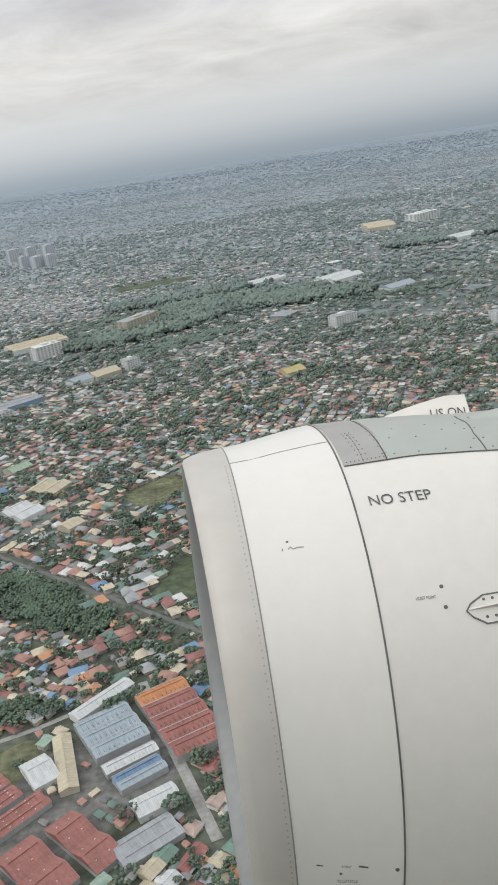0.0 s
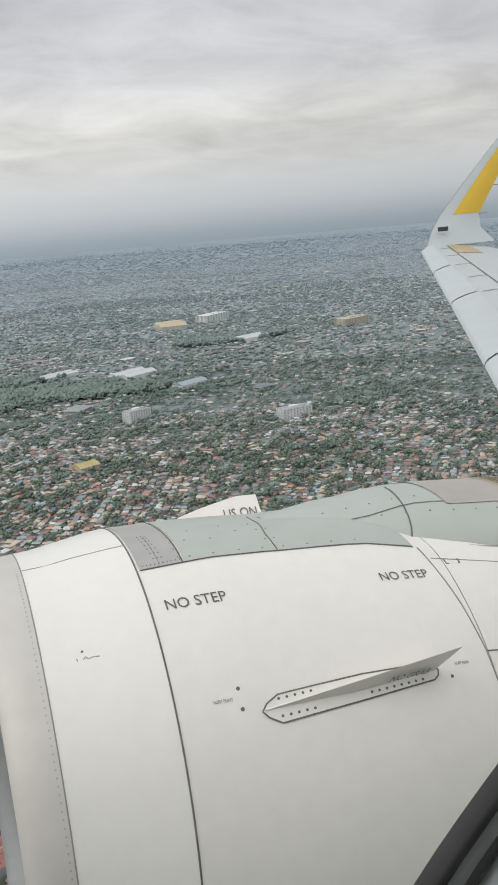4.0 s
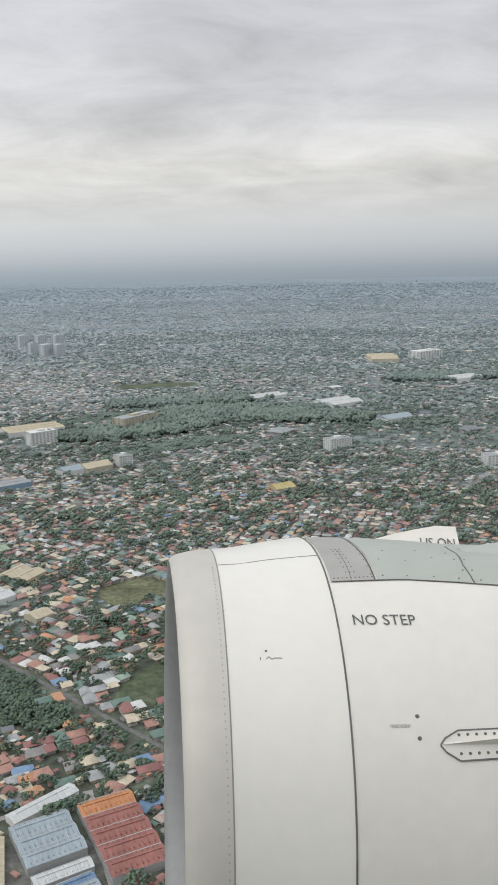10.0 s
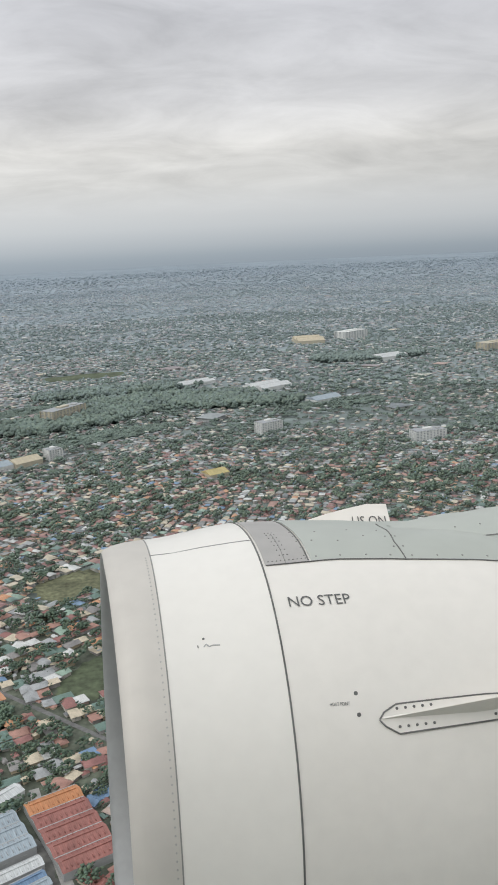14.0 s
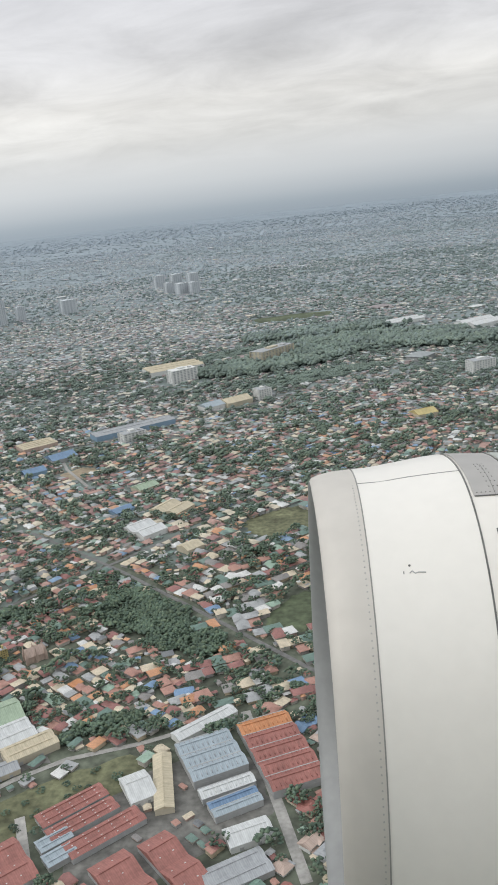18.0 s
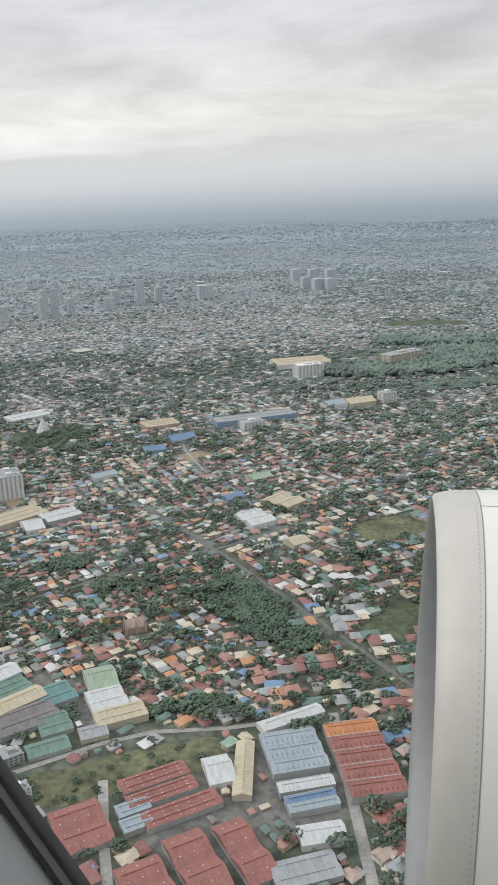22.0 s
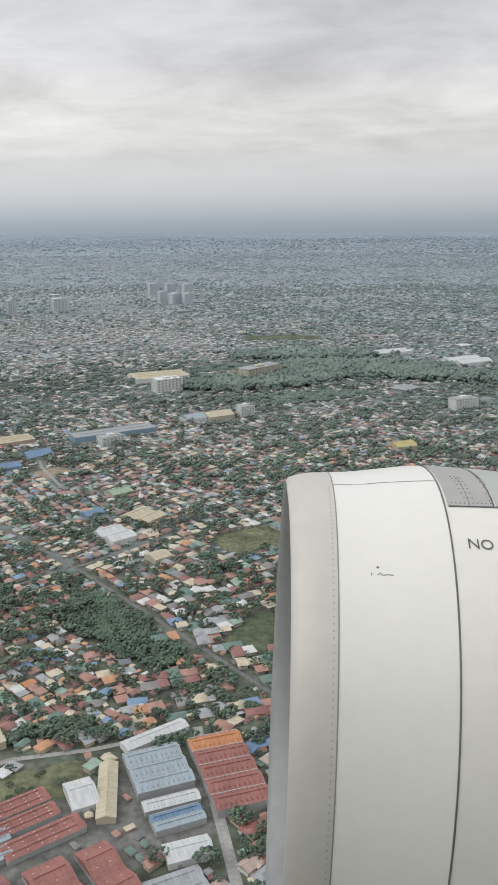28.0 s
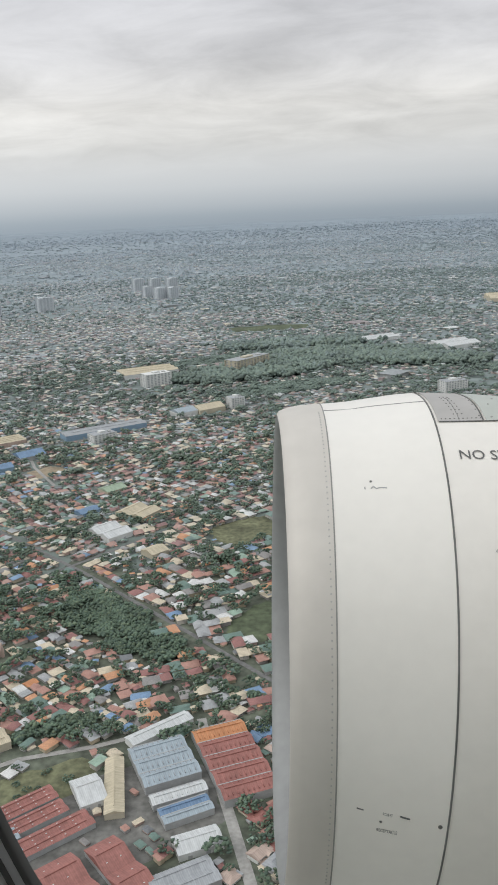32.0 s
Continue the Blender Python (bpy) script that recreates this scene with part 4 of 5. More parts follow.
lamp.matrix_basis = HWM @ pose(20, 0, HW_Z + 0.2)
for x in range(32, 200, 12):
    copy_thing(lamp, HWM @ pose(x, 0, HW_Z + 0.2))


def vehicle(name, l, w, h, cab, mat, label, category):
    v = tagged(new(name), label, category, "traffic on the highway")
    bm = bmesh.new()
    box(bm, (-l / 2, -w / 2, 0.08), (l / 2, w / 2, h * 0.58), bevel=0.04)
    part("body", bm, mat, v)
    bm = bmesh.new()
    box(bm, (-l * cab, -w * 0.44, h * 0.58), (l * cab * 0.8, w * 0.44, h), bevel=0.05)
    part("cabin", bm, "glass_dark" if cab < 0.4 else mat, v)
    for x in (-l * 0.32, l * 0.32):
        for y in (-w / 2, w / 2):
            bm = bmesh.new()
            bmesh.ops.create_cone(bm, cap_ends=True, segments=10, radius1=0.1, radius2=0.1, depth=0.07, matrix=pose(x, y, 0.1, 90, 0, 0))
            part("wheel", bm, "tyre", v)
    return v


cars = [vehicle("car", 1.2, 0.5, 0.42, 0.28, "r_white", "small white car driving on the highway", "car"), vehicle("car", 1.2, 0.5, 0.42, 0.28, "r_brown", "dark car driving on the highway", "car"),
        vehicle("bus", 3.0, 0.75, 0.9, 0.49, "r_yellow", "long yellow bus on the highway", "bus"), vehicle("truck", 2.3, 0.7, 0.85, 0.46, "r_grey", "grey box truck on the highway", "truck")]
rr = random.Random(5)
for k, proto in enumerate(cars):
    proto.matrix_basis = HWM @ pose(30 + 17 * k, 1.8, HW_Z + 0.02)
for k in range(58):
    lane = rr.choice((-2.85, -1.85, -0.85, 0.85, 1.85, 2.85))
    copy_thing(cars[rr.choice((0, 0, 0, 1, 1, 2, 3))], HWM @ pose(14 + 5.0 * k + rr.uniform(0, 3), lane, HW_Z + 0.02, 0, 0, 180 if lane > 0 else 0))


# ---- large buildings ----
G1 = "sheds beside the highway"


def at(x, y, deg, z=0.0):
    return pose(x, y, z, 0, 0, deg)


def warehouse(x, y, l, w, deg, h, roof, wallm, label, bays=1, name="warehouse", pitch=0.16, vents=True, group=""):
    """A shed with low gabled roofs side by side across its width."""
    if group == G1:
        l, w = l * 1.2, w * 1.2
    h *= 0.72
    keep_free(x, y, l + 0.8, w + 0.8, deg)
    ob = tagged(new(name), label, "warehouse", group)
    ob.matrix_basis = at(x, y, deg)
    bm = bmesh.new()
    box(bm, (-l / 2, -w / 2, 0), (l / 2, w / 2, h))
    part("wall", bm, wallm, ob)
    step = w / bays
    for k in range(bays):
        y0 = -w / 2 + step * k
        bm = bmesh.new()
        top = h + step * pitch
        n = max(6, int(l / 0.9))
        e = 0.12
        rows = []
        for i in range(n * 2 + 1):
            xx = -l / 2 - e + (l + 2 * e) * i / (2 * n)
            rib = 0.035 * (i % 2)
            rows.append([(xx, y0 - (e if k == 0 else 0), h + 0.02 + rib), (xx, y0 + step / 2, top + rib), (xx, y0 + step + (e if k == bays - 1 else 0), h + 0.02 + rib)])
        grid_faces(bm, rows)
        bm.faces.new([bm.verts.new(p) for p in rows[0]])
        bm.faces.new([bm.verts.new(p) for p in rows[-1]])
        rf = part("roof", bm, roof, ob)
        if vents:
            bm = bmesh.new()
            box(bm, (-l * 0.42, y0 + step / 2 - 0.12, top - 0.02), (l * 0.42, y0 + step / 2 + 0.12, top + 0.16))
            part("ridge_vent", bm, roof, rf)
    if roof == "r_red" and bays > 1:
        for k in range(bays * 2):
            for i in range(int(l / 3.0)):
                yy = -w / 2 + step * (k + 0.5) / 2
                bm = bmesh.new()
                box(bm, (-l / 2 + 1.4 + 3.0 * i, yy - 0.1, h), (-l / 2 + 1.7 + 3.0 * i, yy + 0.1, h + step * pitch * 0.5 + 0.08))
                part("skylight", bm, "r_white", ob)
    for q in (-0.3, 0.1):
        bm = bmesh.new()
        box(bm, (l * q, -w / 2 - 0.03, 0), (l * q + min(0.9, l * 0.12), -w / 2 + 0.02, min(0.9, h * 0.5)))
        part("loading_door", bm, "w_grey", ob)
    return ob


def block(x, y, l, w, deg, floors, mat, label, name="apartment_block", storey=0.85, bays=6, z0=0.0, group="", category="apartment block"):
    """A storeyed block with recessed window bands, piers and a roof parapet."""
    keep_free(x, y, l + 1.6, w + 1.6, deg)
    ob = tagged(new(name), label, category, group)
    ob.matrix_basis = at(x, y, deg, z0)
    h = floors * storey
    bm = bmesh.new()
    box(bm, (-l / 2 + 0.3, -w / 2 + 0.3, 0), (l / 2 - 0.3, w / 2 - 0.3, h))
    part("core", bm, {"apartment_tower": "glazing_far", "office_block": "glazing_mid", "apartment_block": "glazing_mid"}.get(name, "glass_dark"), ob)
    for k in range(floors + 1):
        bm = bmesh.new()
        t = storey * 0.22
        box(bm, (-l / 2, -w / 2, max(0, k * storey - t)), (l / 2, w / 2, k * storey + t))
        part("floor_band", bm, mat, ob)
    nb = max(2, int(bays * w / l))
    for sd in (-1, 1):
        for k in range(bays + 1):
            q, d, y = -l / 2 + l * k / bays, 0.22 * l / bays, sd * (w / 2 - 0.13)
            bm = bmesh.new()
            box(bm, (q - d, y - 0.17, 0), (q + d, y + 0.17, h + 0.2))
            part("wall_pier", bm, mat, ob)
        for k in range(1, nb):
            q, d, x_ = -w / 2 + w * k / nb, 0.22 * w / nb, sd * (l / 2 - 0.13)
            bm = bmesh.new()
            box(bm, (x_ - 0.17, q - d, 0), (x_ + 0.17, q + d, h + 0.2))
            part("wall_pier", bm, mat, ob)
    bm = bmesh.new()
    box(bm, (-l / 2, -w / 2, h), (l / 2, w / 2, h + 0.25))
    part("roof", bm, "r_grey", ob)
    bm = bmesh.new()
    box(bm, (-l * 0.15, -w * 0.2, h + 0.25), (l * 0.12, w * 0.2, h + 1.3))
    part("roof_house", bm, mat, ob)
    bm = bmesh.new()
    box(bm, (l * 0.25, -w * 0.25, h + 0.25), (l * 0.35, w * 0.05, h + 0.9))
    part("water_tank", bm, "w_grey", ob)
    return ob


warehouse(-123.9, 180.6, 15.9, 5.9, 57, 2.2, "r_white", "w_blue", "long white-roofed shed with pale blue walls", 1, group=G1)
warehouse(-116.4, 177.4, 11.2, 7.1, 56, 2.2, "r_green", "w_grey", "green corrugated metal shed with three roof bays", 3, group=G1)
warehouse(-111.7, 170.7, 16.8, 5.4, 56, 2.4, "r_cream", "w_cream", "long cream-roofed factory shed", 1, group=G1)
warehouse(-104.4, 167.0, 13.1, 8.4, 48, 2.0, "r_brown", "w_grey", "stained grey-brown factory roof beside green sheds", 2, group=G1)
warehouse(-101.9, 178.7, 7.5, 8.2, 48, 1.8, "r_teal", "w_grey", "dark teal metal shed", 2, group=G1)
warehouse(-96.3, 166.6, 6.5, 7.5, 40, 1.6, "r_green", "w_grey", "low dark green metal shed", 2, group=G1)
warehouse(-93.5, 157.7, 8.4, 4.7, 40, 1.4, "r_green", "w_grey", "low dark green shed by the grass lot", 1, group=G1)
warehouse(-92.7, 187.3, 6.7, 9.8, 34, 2.4, "r_lgreen", "w_white", "pale green roofed factory hall", 1, group=G1)
warehouse(-87.4, 178.7, 7.8, 8.0, 38, 2.6, "r_white", "w_white", "white-roofed factory hall with two bays", 2, group=G1)
warehouse(-81.1, 172.7, 10.6, 5.6, 37, 2.8, "r_cream", "w_cream", "cream factory building with pitched roofs", 2, group=G1)
warehouse(-85.1, 165.2, 5.6, 4.3, 35, 1.8, "r_grey", "w_cream", "small shed with a grey roof", 1, group=G1)
G3 = "row of factory sheds"


def striped_hall(x, y, l, w, deg, h, roofs, label):
    """A hall of parallel roof bays, each in a colour of its own."""
    keep_free(x, y, l + 0.8, w + 0.8, deg)
    ob = tagged(new("factory_hall"), label, "warehouse", G3)
    ob.matrix_basis = at(x, y, deg)
    bm = bmesh.new()
    box(bm, (-l / 2, -w / 2, 0), (l / 2, w / 2, h))
    part("wall", bm, "w_grey", ob)
    step = w / len(roofs)
    for k, mat in enumerate(roofs):
        y0, n = w / 2 - step * k, max(8, int(l / 0.7))
        bm = bmesh.new()
        rows = []
        for i in range(n * 2 + 1):
            xx, rib = -l / 2 - 0.12 + (l + 0.24) * i / (2 * n), 0.03 * (i % 2)
            rows.append([(xx, y0, h + 0.02 + rib), (xx, y0 - step * 0.5, h + step * 0.17 + rib), (xx, y0 - step, h + 0.02 + rib)])
        grid_faces(bm, rows)
        rf = part("roof", bm, mat, ob)
        bm = bmesh.new()
        box(bm, (-l * 0.44, y0 - step * 0.5 - 0.13, h + step * 0.17), (l * 0.44, y0 - step * 0.5 + 0.13, h + step * 0.17 + 0.2))
        part("ridge_vent", bm, mat, rf)
        bm = bmesh.new()
        box(bm, (-l / 2, y0 - 0.12, h), (l / 2, y0 + 0.12, h + 0.14))
        part("gutter", bm, "w_grey", rf)
        if step > 3:
            for q in spans(-0.42, 0.42, 9):
                for f in (0.25, 0.75):
                    bm = bmesh.new()
                    box(bm, (l * q - 0.06, y0 - step * f - step * 0.13, h), (l * q + 0.06, y0 - step * f + step * 0.13, h + step * 0.115))
                    part("skylight", bm, "r_grey" if mat == "r_lblue" else mat, rf)
    for q in (-0.35, -0.05, 0.25):
        bm = bmesh.new()
        box(bm, (l * q, -w / 2 - 0.04, 0), (l * q + 1.2, -w / 2 + 0.02, 1.1))
        part("loading_door", bm, "w_grey", ob)
    return ob


striped_hall(-35.8, 166.9, 13.0, 15.2, 26, 2.0, ("r_lblue", "r_lblue", "r_lblue"), "broad pale blue-grey factory hall with skylight rows")
striped_hall(-30.9, 156.3, 12.4, 3.6, 26, 1.6, ("r_white",), "white-roofed front of a blue-grey factory hall")
striped_hall(-28.6, 151.2, 11.0, 5.2, 28, 1.6, ("r_blue", "r_lblue"), "bright blue roofed annexe of a factory hall")
striped_hall(-19.9, 168.0, 12.6, 27.0, 23, 2.0, ("r_orange", "r_red", "r_red", "r_red", "r_red"), "long rust-red factory hall with an orange end bay")
warehouse(-39.0, 180.0, 17.0, 4.2, 41, 2.2, "r_white", "w_white", "long white wavy shed behind a factory hall", 1, group=G3)
warehouse(-25.0, 142.2, 9.4, 5.6, 24, 2.2, "r_white", "w_white", "square white-roofed shed in a factory yard", 1, group=G3)
warehouse(-26.5, 132.0, 13.0, 7.0, 30, 2.0, "r_grey", "w_grey", "pale grey shed with green gutters in a factory yard", 2, group=G3)
for x, y, l, w, roof, nm in ((-64.6, 152.0, 15.5, 5.0, "r_red", "rust-red"), (-61.0, 147.6, 15.5, 4.6, "r_red", "rust-red"), (-55.2, 143.6, 17.0, 5.4, "r_red", "rust-red"), (-65.5, 141.8, 7.0, 4.0, "r_lblue", "pale blue"), (-63.0, 137.6, 6.5, 4.0, "r_lblue", "pale blue")):
    warehouse(x, y, l, w, 41, 1.9, roof, "w_grey", nm + " corrugated factory roof in a row of sheds", 2, group=G3)
for x, y, l, w in ((-74.0, 134.0, 10.5, 14.0), (-47.5, 129.5, 8.0, 17.0), (-39.0, 134.5, 6.5, 18.0), (-55.0, 122.0, 9.0, 13.0)):
    warehouse(x, y, l, w, 41, 1.9, "r_red", "w_grey", "broad rust-red factory roof with ridge vents", 2, group=G3)
warehouse(-51.0, 157.2, 6.0, 9.6, 30, 2.1, "r_white", "w_white", "white stepped factory building", 1, group=G3)
warehouse(-45.6, 159.0, 19.0, 4.2, 102, 2.1, "r_cream", "w_cream", "narrow cream factory building", 1, group=G3)
block(-100.1, 152.2, 4.7, 4.1, 48, 3, "w_grey", "grey three-storey building with a hollow roof", "small_block", 0.75, 4, category="building")
block(-91.5, 140.8, 3.9, 3.2, 48, 4, "w_white", "white four-storey building beside the highway", "small_block", 0.7, 4, category="building")
block(-127.1, 190.7, 5.7, 3.4, 35, 2, "w_white", "small white two-storey building", "small_block", 0.75, 4, category="building")
warehouse(-145.9, 168.0, 11.2, 10.3, 48, 1.6, "r_red", "w_grey", "broad red metal roof beyond the highway", 1, vents=False)
warehouse(-153.4, 178.2, 11.2, 5.6, 48, 1.8, "r_pink", "w_cream", "pinkish long roof beyond the highway", 1)
warehouse(-130.8, 152.3, 6.5, 5.6, 48, 2.0, "r_blue", "w_grey", "blue-roofed shed with billboards beyond the highway", 1)
warehouse(-163.8, 192.2, 9.3, 5.6, 48, 1.8, "r_blue", "w_grey", "dark blue roof beyond the highway", 1)
warehouse(-118.5, 140.2, 7.5, 4.7, 48, 1.6, "r_grey", "w_grey", "grey roof beyond the highway", 1)
G2 = "sheds by the apartment blocks"
warehouse(-181.9, 290.8, 36.4, 13.1, 58, 3.0, "r_cream", "w_cream", "very long cream-roofed warehouse", 3, group=G2)
warehouse(-159.9, 299.8, 14.9, 11.2, 50, 3.4, "r_white", "w_grey", "white-roofed hall with grey walls", 2, group=G2)
warehouse(-166.6, 288.6, 7.5, 12.1, 42, 2.4, "r_white", "w_white", "shed with a white metal roof", 1, group=G2)
warehouse(-183.8, 273.0, 10.3, 4.7, 45, 2.0, "r_blue", "w_white", "bright blue roofed shed", 1, group=G2)
warehouse(-215.3, 268.5, 20.5, 14.0, 44, 2.6, "r_white", "w_white", "broad white corrugated roof with four bays", 4, group=G2)
warehouse(-202.9, 254.3, 18.7, 6.5, 45, 2.4, "r_cream", "w_cream", "long shed with a cream roof", 1, group=G2)
warehouse(-229.0, 277.1, 28.0, 5.6, 56, 2.2, "r_teal", "w_grey", "long shed with a teal roof", 1, group=G2)
warehouse(-224.6, 315.9, 8.4, 20.5, 33, 2.4, "r_teal", "w_white", "teal-roofed hall beside apartment blocks", 1, group=G2)
warehouse(-193.0, 225.5, 7.5, 7.5, 40, 2.2, "r_red", "w_cream", "red-roofed building with a white portico", 2, vents=False)
warehouse(-178.7, 217.2, 9.3, 6.5, 43, 2.0, "r_orange", "w_cream", "orange-tiled roofs beside the highway", 2, vents=False)
warehouse(-167.7, 210.8, 6.5, 5.6, 43, 2.0, "r_white", "w_white", "white flat-roofed building beside the highway", 1)
for k, (x, y) in enumerate(((-213.8, 305.7), (-204.5, 313.2), (-194.3, 321.3), (-223.5, 297.2), (-208.8, 319.8), (-198.6, 327.3))):
    block(x, y, 9.8, 6.2, 41, 11, "w_white", "tall white and grey apartment block among warehouses", storey=0.95, bays=5, group="apartment blocks")
warehouse(-257.9, 453.9, 25.2, 14.0, 55, 3, "r_white", "w_white", "pair of white shed roofs", 2)
warehouse(-169.3, 445.1, 19.6, 14.0, 38, 4, "r_cream", "r_pink", "hall with a pinkish-white roof of four bays", 4)
warehouse(-119.0, 466.9, 48.6, 11.2, 34, 4, "r_grey", "w_blue", "very long pale roofed warehouse with blue walls", 2)
block(-115.5, 448.1, 13.1, 7.5, 40, 5, "w_white", "white five-storey building in front of a blue warehouse", "office_block", 0.95, 6, category="building")
warehouse(-155.3, 397.3, 11.2, 9.3, 38, 3, "r_blue", "w_blue", "building with a bright blue roof", 1, vents=False)
warehouse(-147.8, 419.7, 14.0, 12.1, 40, 3, "r_blue", "w_grey", "purplish-blue covered court roof", 1, vents=False)
warehouse(-164.6, 353.8, 12.1, 7.5, 50, 2.6, "r_lblue", "w_white", "shed with a light blue roof", 1)
warehouse(-78.1, 503.4, 13.1, 12.1, 40, 4, "r_lblue", "w_white", "pale blue shed beside a cream one", 1)
warehouse(-64.1, 511.5, 17.7, 13.1, 36, 4, "r_cream", "w_cream", "cream shed beside a pale blue one", 1)
block(-47.6, 520.0, 8.4, 8.4, 30, 6, "w_white", "white cube-shaped building by a wooded hill", "office_block", 1.1, 5, category="building")
warehouse(-80.5, 310.0, 11.2, 15.9, 46, 3, "r_white", "w_white", "shed with a white metal roof", 2)
warehouse(-73.0, 331.2, 12.1, 14.9, 60, 3, "r_cream", "w_cream", "pair of cream metal shed roofs", 2)
warehouse(-95.4, 334.2, 9.3, 6.5, 47, 2.4, "r_blue", "w_blue", "building with a bright blue roof", 1, vents=False)
warehouse(-91.0, 362.8, 10.3, 8.4, 45, 2.4, "r_lgreen", "w_cream", "hall with a yellow-green roof", 1)
warehouse(-59.1, 290.2, 7.5, 7.5, 45, 2.6, "r_cream", "w_cream", "school with a cream roof", 1, vents=False)
warehouse(-78.0, 201.4, 3.4, 2.8, 50, 1.3, "r_orange", "w_cream", "bright orange house roof", 1, name="house", vents=False)
# seen beyond the engine
warehouse(118.7, 713.7, 33, 26, 32, 5, "r_white", "w_white", "long white shopping hall roof", 2)
block(90.4, 546, 16, 9, 25, 7, "w_white", "white slab building of seven storeys", "office_block", 1.1, 8, category="building")
block(-48, 640, 36, 12, 52, 9, "w_cream", "long cream slab building", "office_block", 1.1, 10, category="building")
warehouse(-124, 634, 42, 24, 28, 5, "r_cream", "w_white", "large cream-roofed shopping centre", 3)
block(-110, 592, 19, 10, 35, 8, "w_white", "tall white building beside a shopping centre", "office_block", 1.15, 7, category="building")
warehouse(266.7, 839.7, 33, 20, 22, 5, "r_white", "w_white", "distant white metal shed roof", 2)
block(387, 856, 36, 16, 22, 6, "w_cream", "distant cream slab building", "office_block", 1.3, 8, category="building")
block(181, 494, 20, 9, 8, 6, "w_white", "white terraced hotel building", "office_block", 1.0, 9, category="building")
warehouse(221, 1015, 32, 40, 0, 6, "r_cream", "w_cream", "distant cream metal shed roof", 2)
block(279, 1033, 40, 18, 34, 7, "w_white", "distant white slab building block", "office_block", 1.3, 8, category="building")
warehouse(44, 451, 12, 11, 24, 3, "r_yellow", "w_cream", "hall with a pale yellow roof", 1)
warehouse(150, 640, 26, 14, 30, 4, "r_lblue", "w_white", "hall with a pale blue roof", 1)
warehouse(60, 760, 36, 16, 30, 4, "r_white", "w_white", "distant white metal shed roof", 2)
# far towers carry the haze in their wall and glazing colours
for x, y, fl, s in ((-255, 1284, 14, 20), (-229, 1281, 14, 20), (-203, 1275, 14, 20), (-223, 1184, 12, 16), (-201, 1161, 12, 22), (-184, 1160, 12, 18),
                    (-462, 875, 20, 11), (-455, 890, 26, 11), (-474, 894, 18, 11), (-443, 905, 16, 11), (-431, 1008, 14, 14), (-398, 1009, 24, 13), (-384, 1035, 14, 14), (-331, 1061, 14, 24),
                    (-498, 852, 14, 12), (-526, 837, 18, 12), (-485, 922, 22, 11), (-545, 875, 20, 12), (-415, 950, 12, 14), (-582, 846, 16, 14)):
    block(x, y, s * 0.72, s * 0.5, 30 + (x % 20), fl, "w_far", "distant apartment tower paled by painted haze", "apartment_tower", 1.25, 4, group="distant towers")
# cone-roofed chapel in the park and the twin-spired church
cone = tagged(new("chapel"), "white cone-shaped chapel roof in a green park", "chapel")
cone.matrix_basis = at(-231.5, 424.7, 0)
bm = bmesh.new()
bmesh.ops.create_cone(bm, cap_ends=True, segments=12, radius1=4.6, radius2=0.15, depth=9.0, matrix=pose(0, 0, 4.5))
part("roof", bm, "r_white", cone)
bm = bmesh.new()
bmesh.ops.create_cone(bm, cap_ends=True, segments=12, radius1=3.9, radius2=3.9, depth=0.8, matrix=pose(0, 0, 0.4))
part("wall", bm, "w_white", cone)
church = tagged(new("church"), "pinkish church with pointed gables and spires among houses", "church")
church.matrix_basis = at(-94.4, 216.6, 35)
keep_free(-94.4, 216.6, 8, 7, 35)
bm = bmesh.new()
box(bm, (-2.8, -1.6, 0), (2.8, 1.6, 2.2))
part("nave", bm, "r_pink", church)
bm = bmesh.new()
grid_faces(bm, [[(-2.9, -1.8, 2.1), (2.9, -1.8, 2.1)], [(-2.9, 0, 4.4), (2.9, 0, 4.4)], [(-2.9, 1.8, 2.1), (2.9, 1.8, 2.1)]])
for x in (-2.8, 2.8):
    bm.faces.new([bm.verts.new(p) for p in ((x, -1.8, 2.1), (x, 0, 4.35), (x, 1.8, 2.1))])
part("roof", bm, "r_pink", church)
for x, y in ((-2.8, -1.6), (2.8, -1.6), (-2.8, 1.6), (2.8, 1.6), (0, -1.7), (0, 1.7)):
    bm = bmesh.new()
    bmesh.ops.create_cone(bm, cap_ends=True, segments=4, radius1=0.62, radius2=0.02, depth=2.6, matrix=pose(x, y, 3.6, 0, 0, 45))
    box(bm, (x - 0.42, y - 0.42, 0), (x + 0.42, y + 0.42, 2.35))
    part("spire", bm, "r_pink", church)
block(-104.2, 217.4, 2.0, 1.6, 35, 5, "r_yellow", "narrow yellow tower building near a church", "tower_house", 0.7, 3, category="building")
# billboards by the highway
for x, y, mat in ((-132.2, 157.4, "r_white"), (-122.8, 149.5, "r_red"), (-158.2, 186.6, "r_lblue"), (-114.9, 145.9, "r_white")):
    bb = tagged(new("billboard"), "roadside billboard on steel posts beside the highway", "billboard", "billboards")
    bb.matrix_basis = at(x, y, 20)
    bm = bmesh.new()
    box(bm, (-1.6, -0.1, 2.2), (1.6, 0.1, 4.2))
    part("panel", bm, mat, bb)
    for q in (-1.0, 1.0):
        bm = bmesh.new()
        box(bm, (q - 0.1, -0.1, 0), (q + 0.1, 0.1, 2.2))
        part("post", bm, "concrete", bb)


# ---- houses ----
def in_view(xy, spread=50.0):
    az = np.degrees(np.arctan2(xy[:, 0], xy[:, 1]))
    return (np.abs(az) < spread) & (xy[:, 1] > 0)


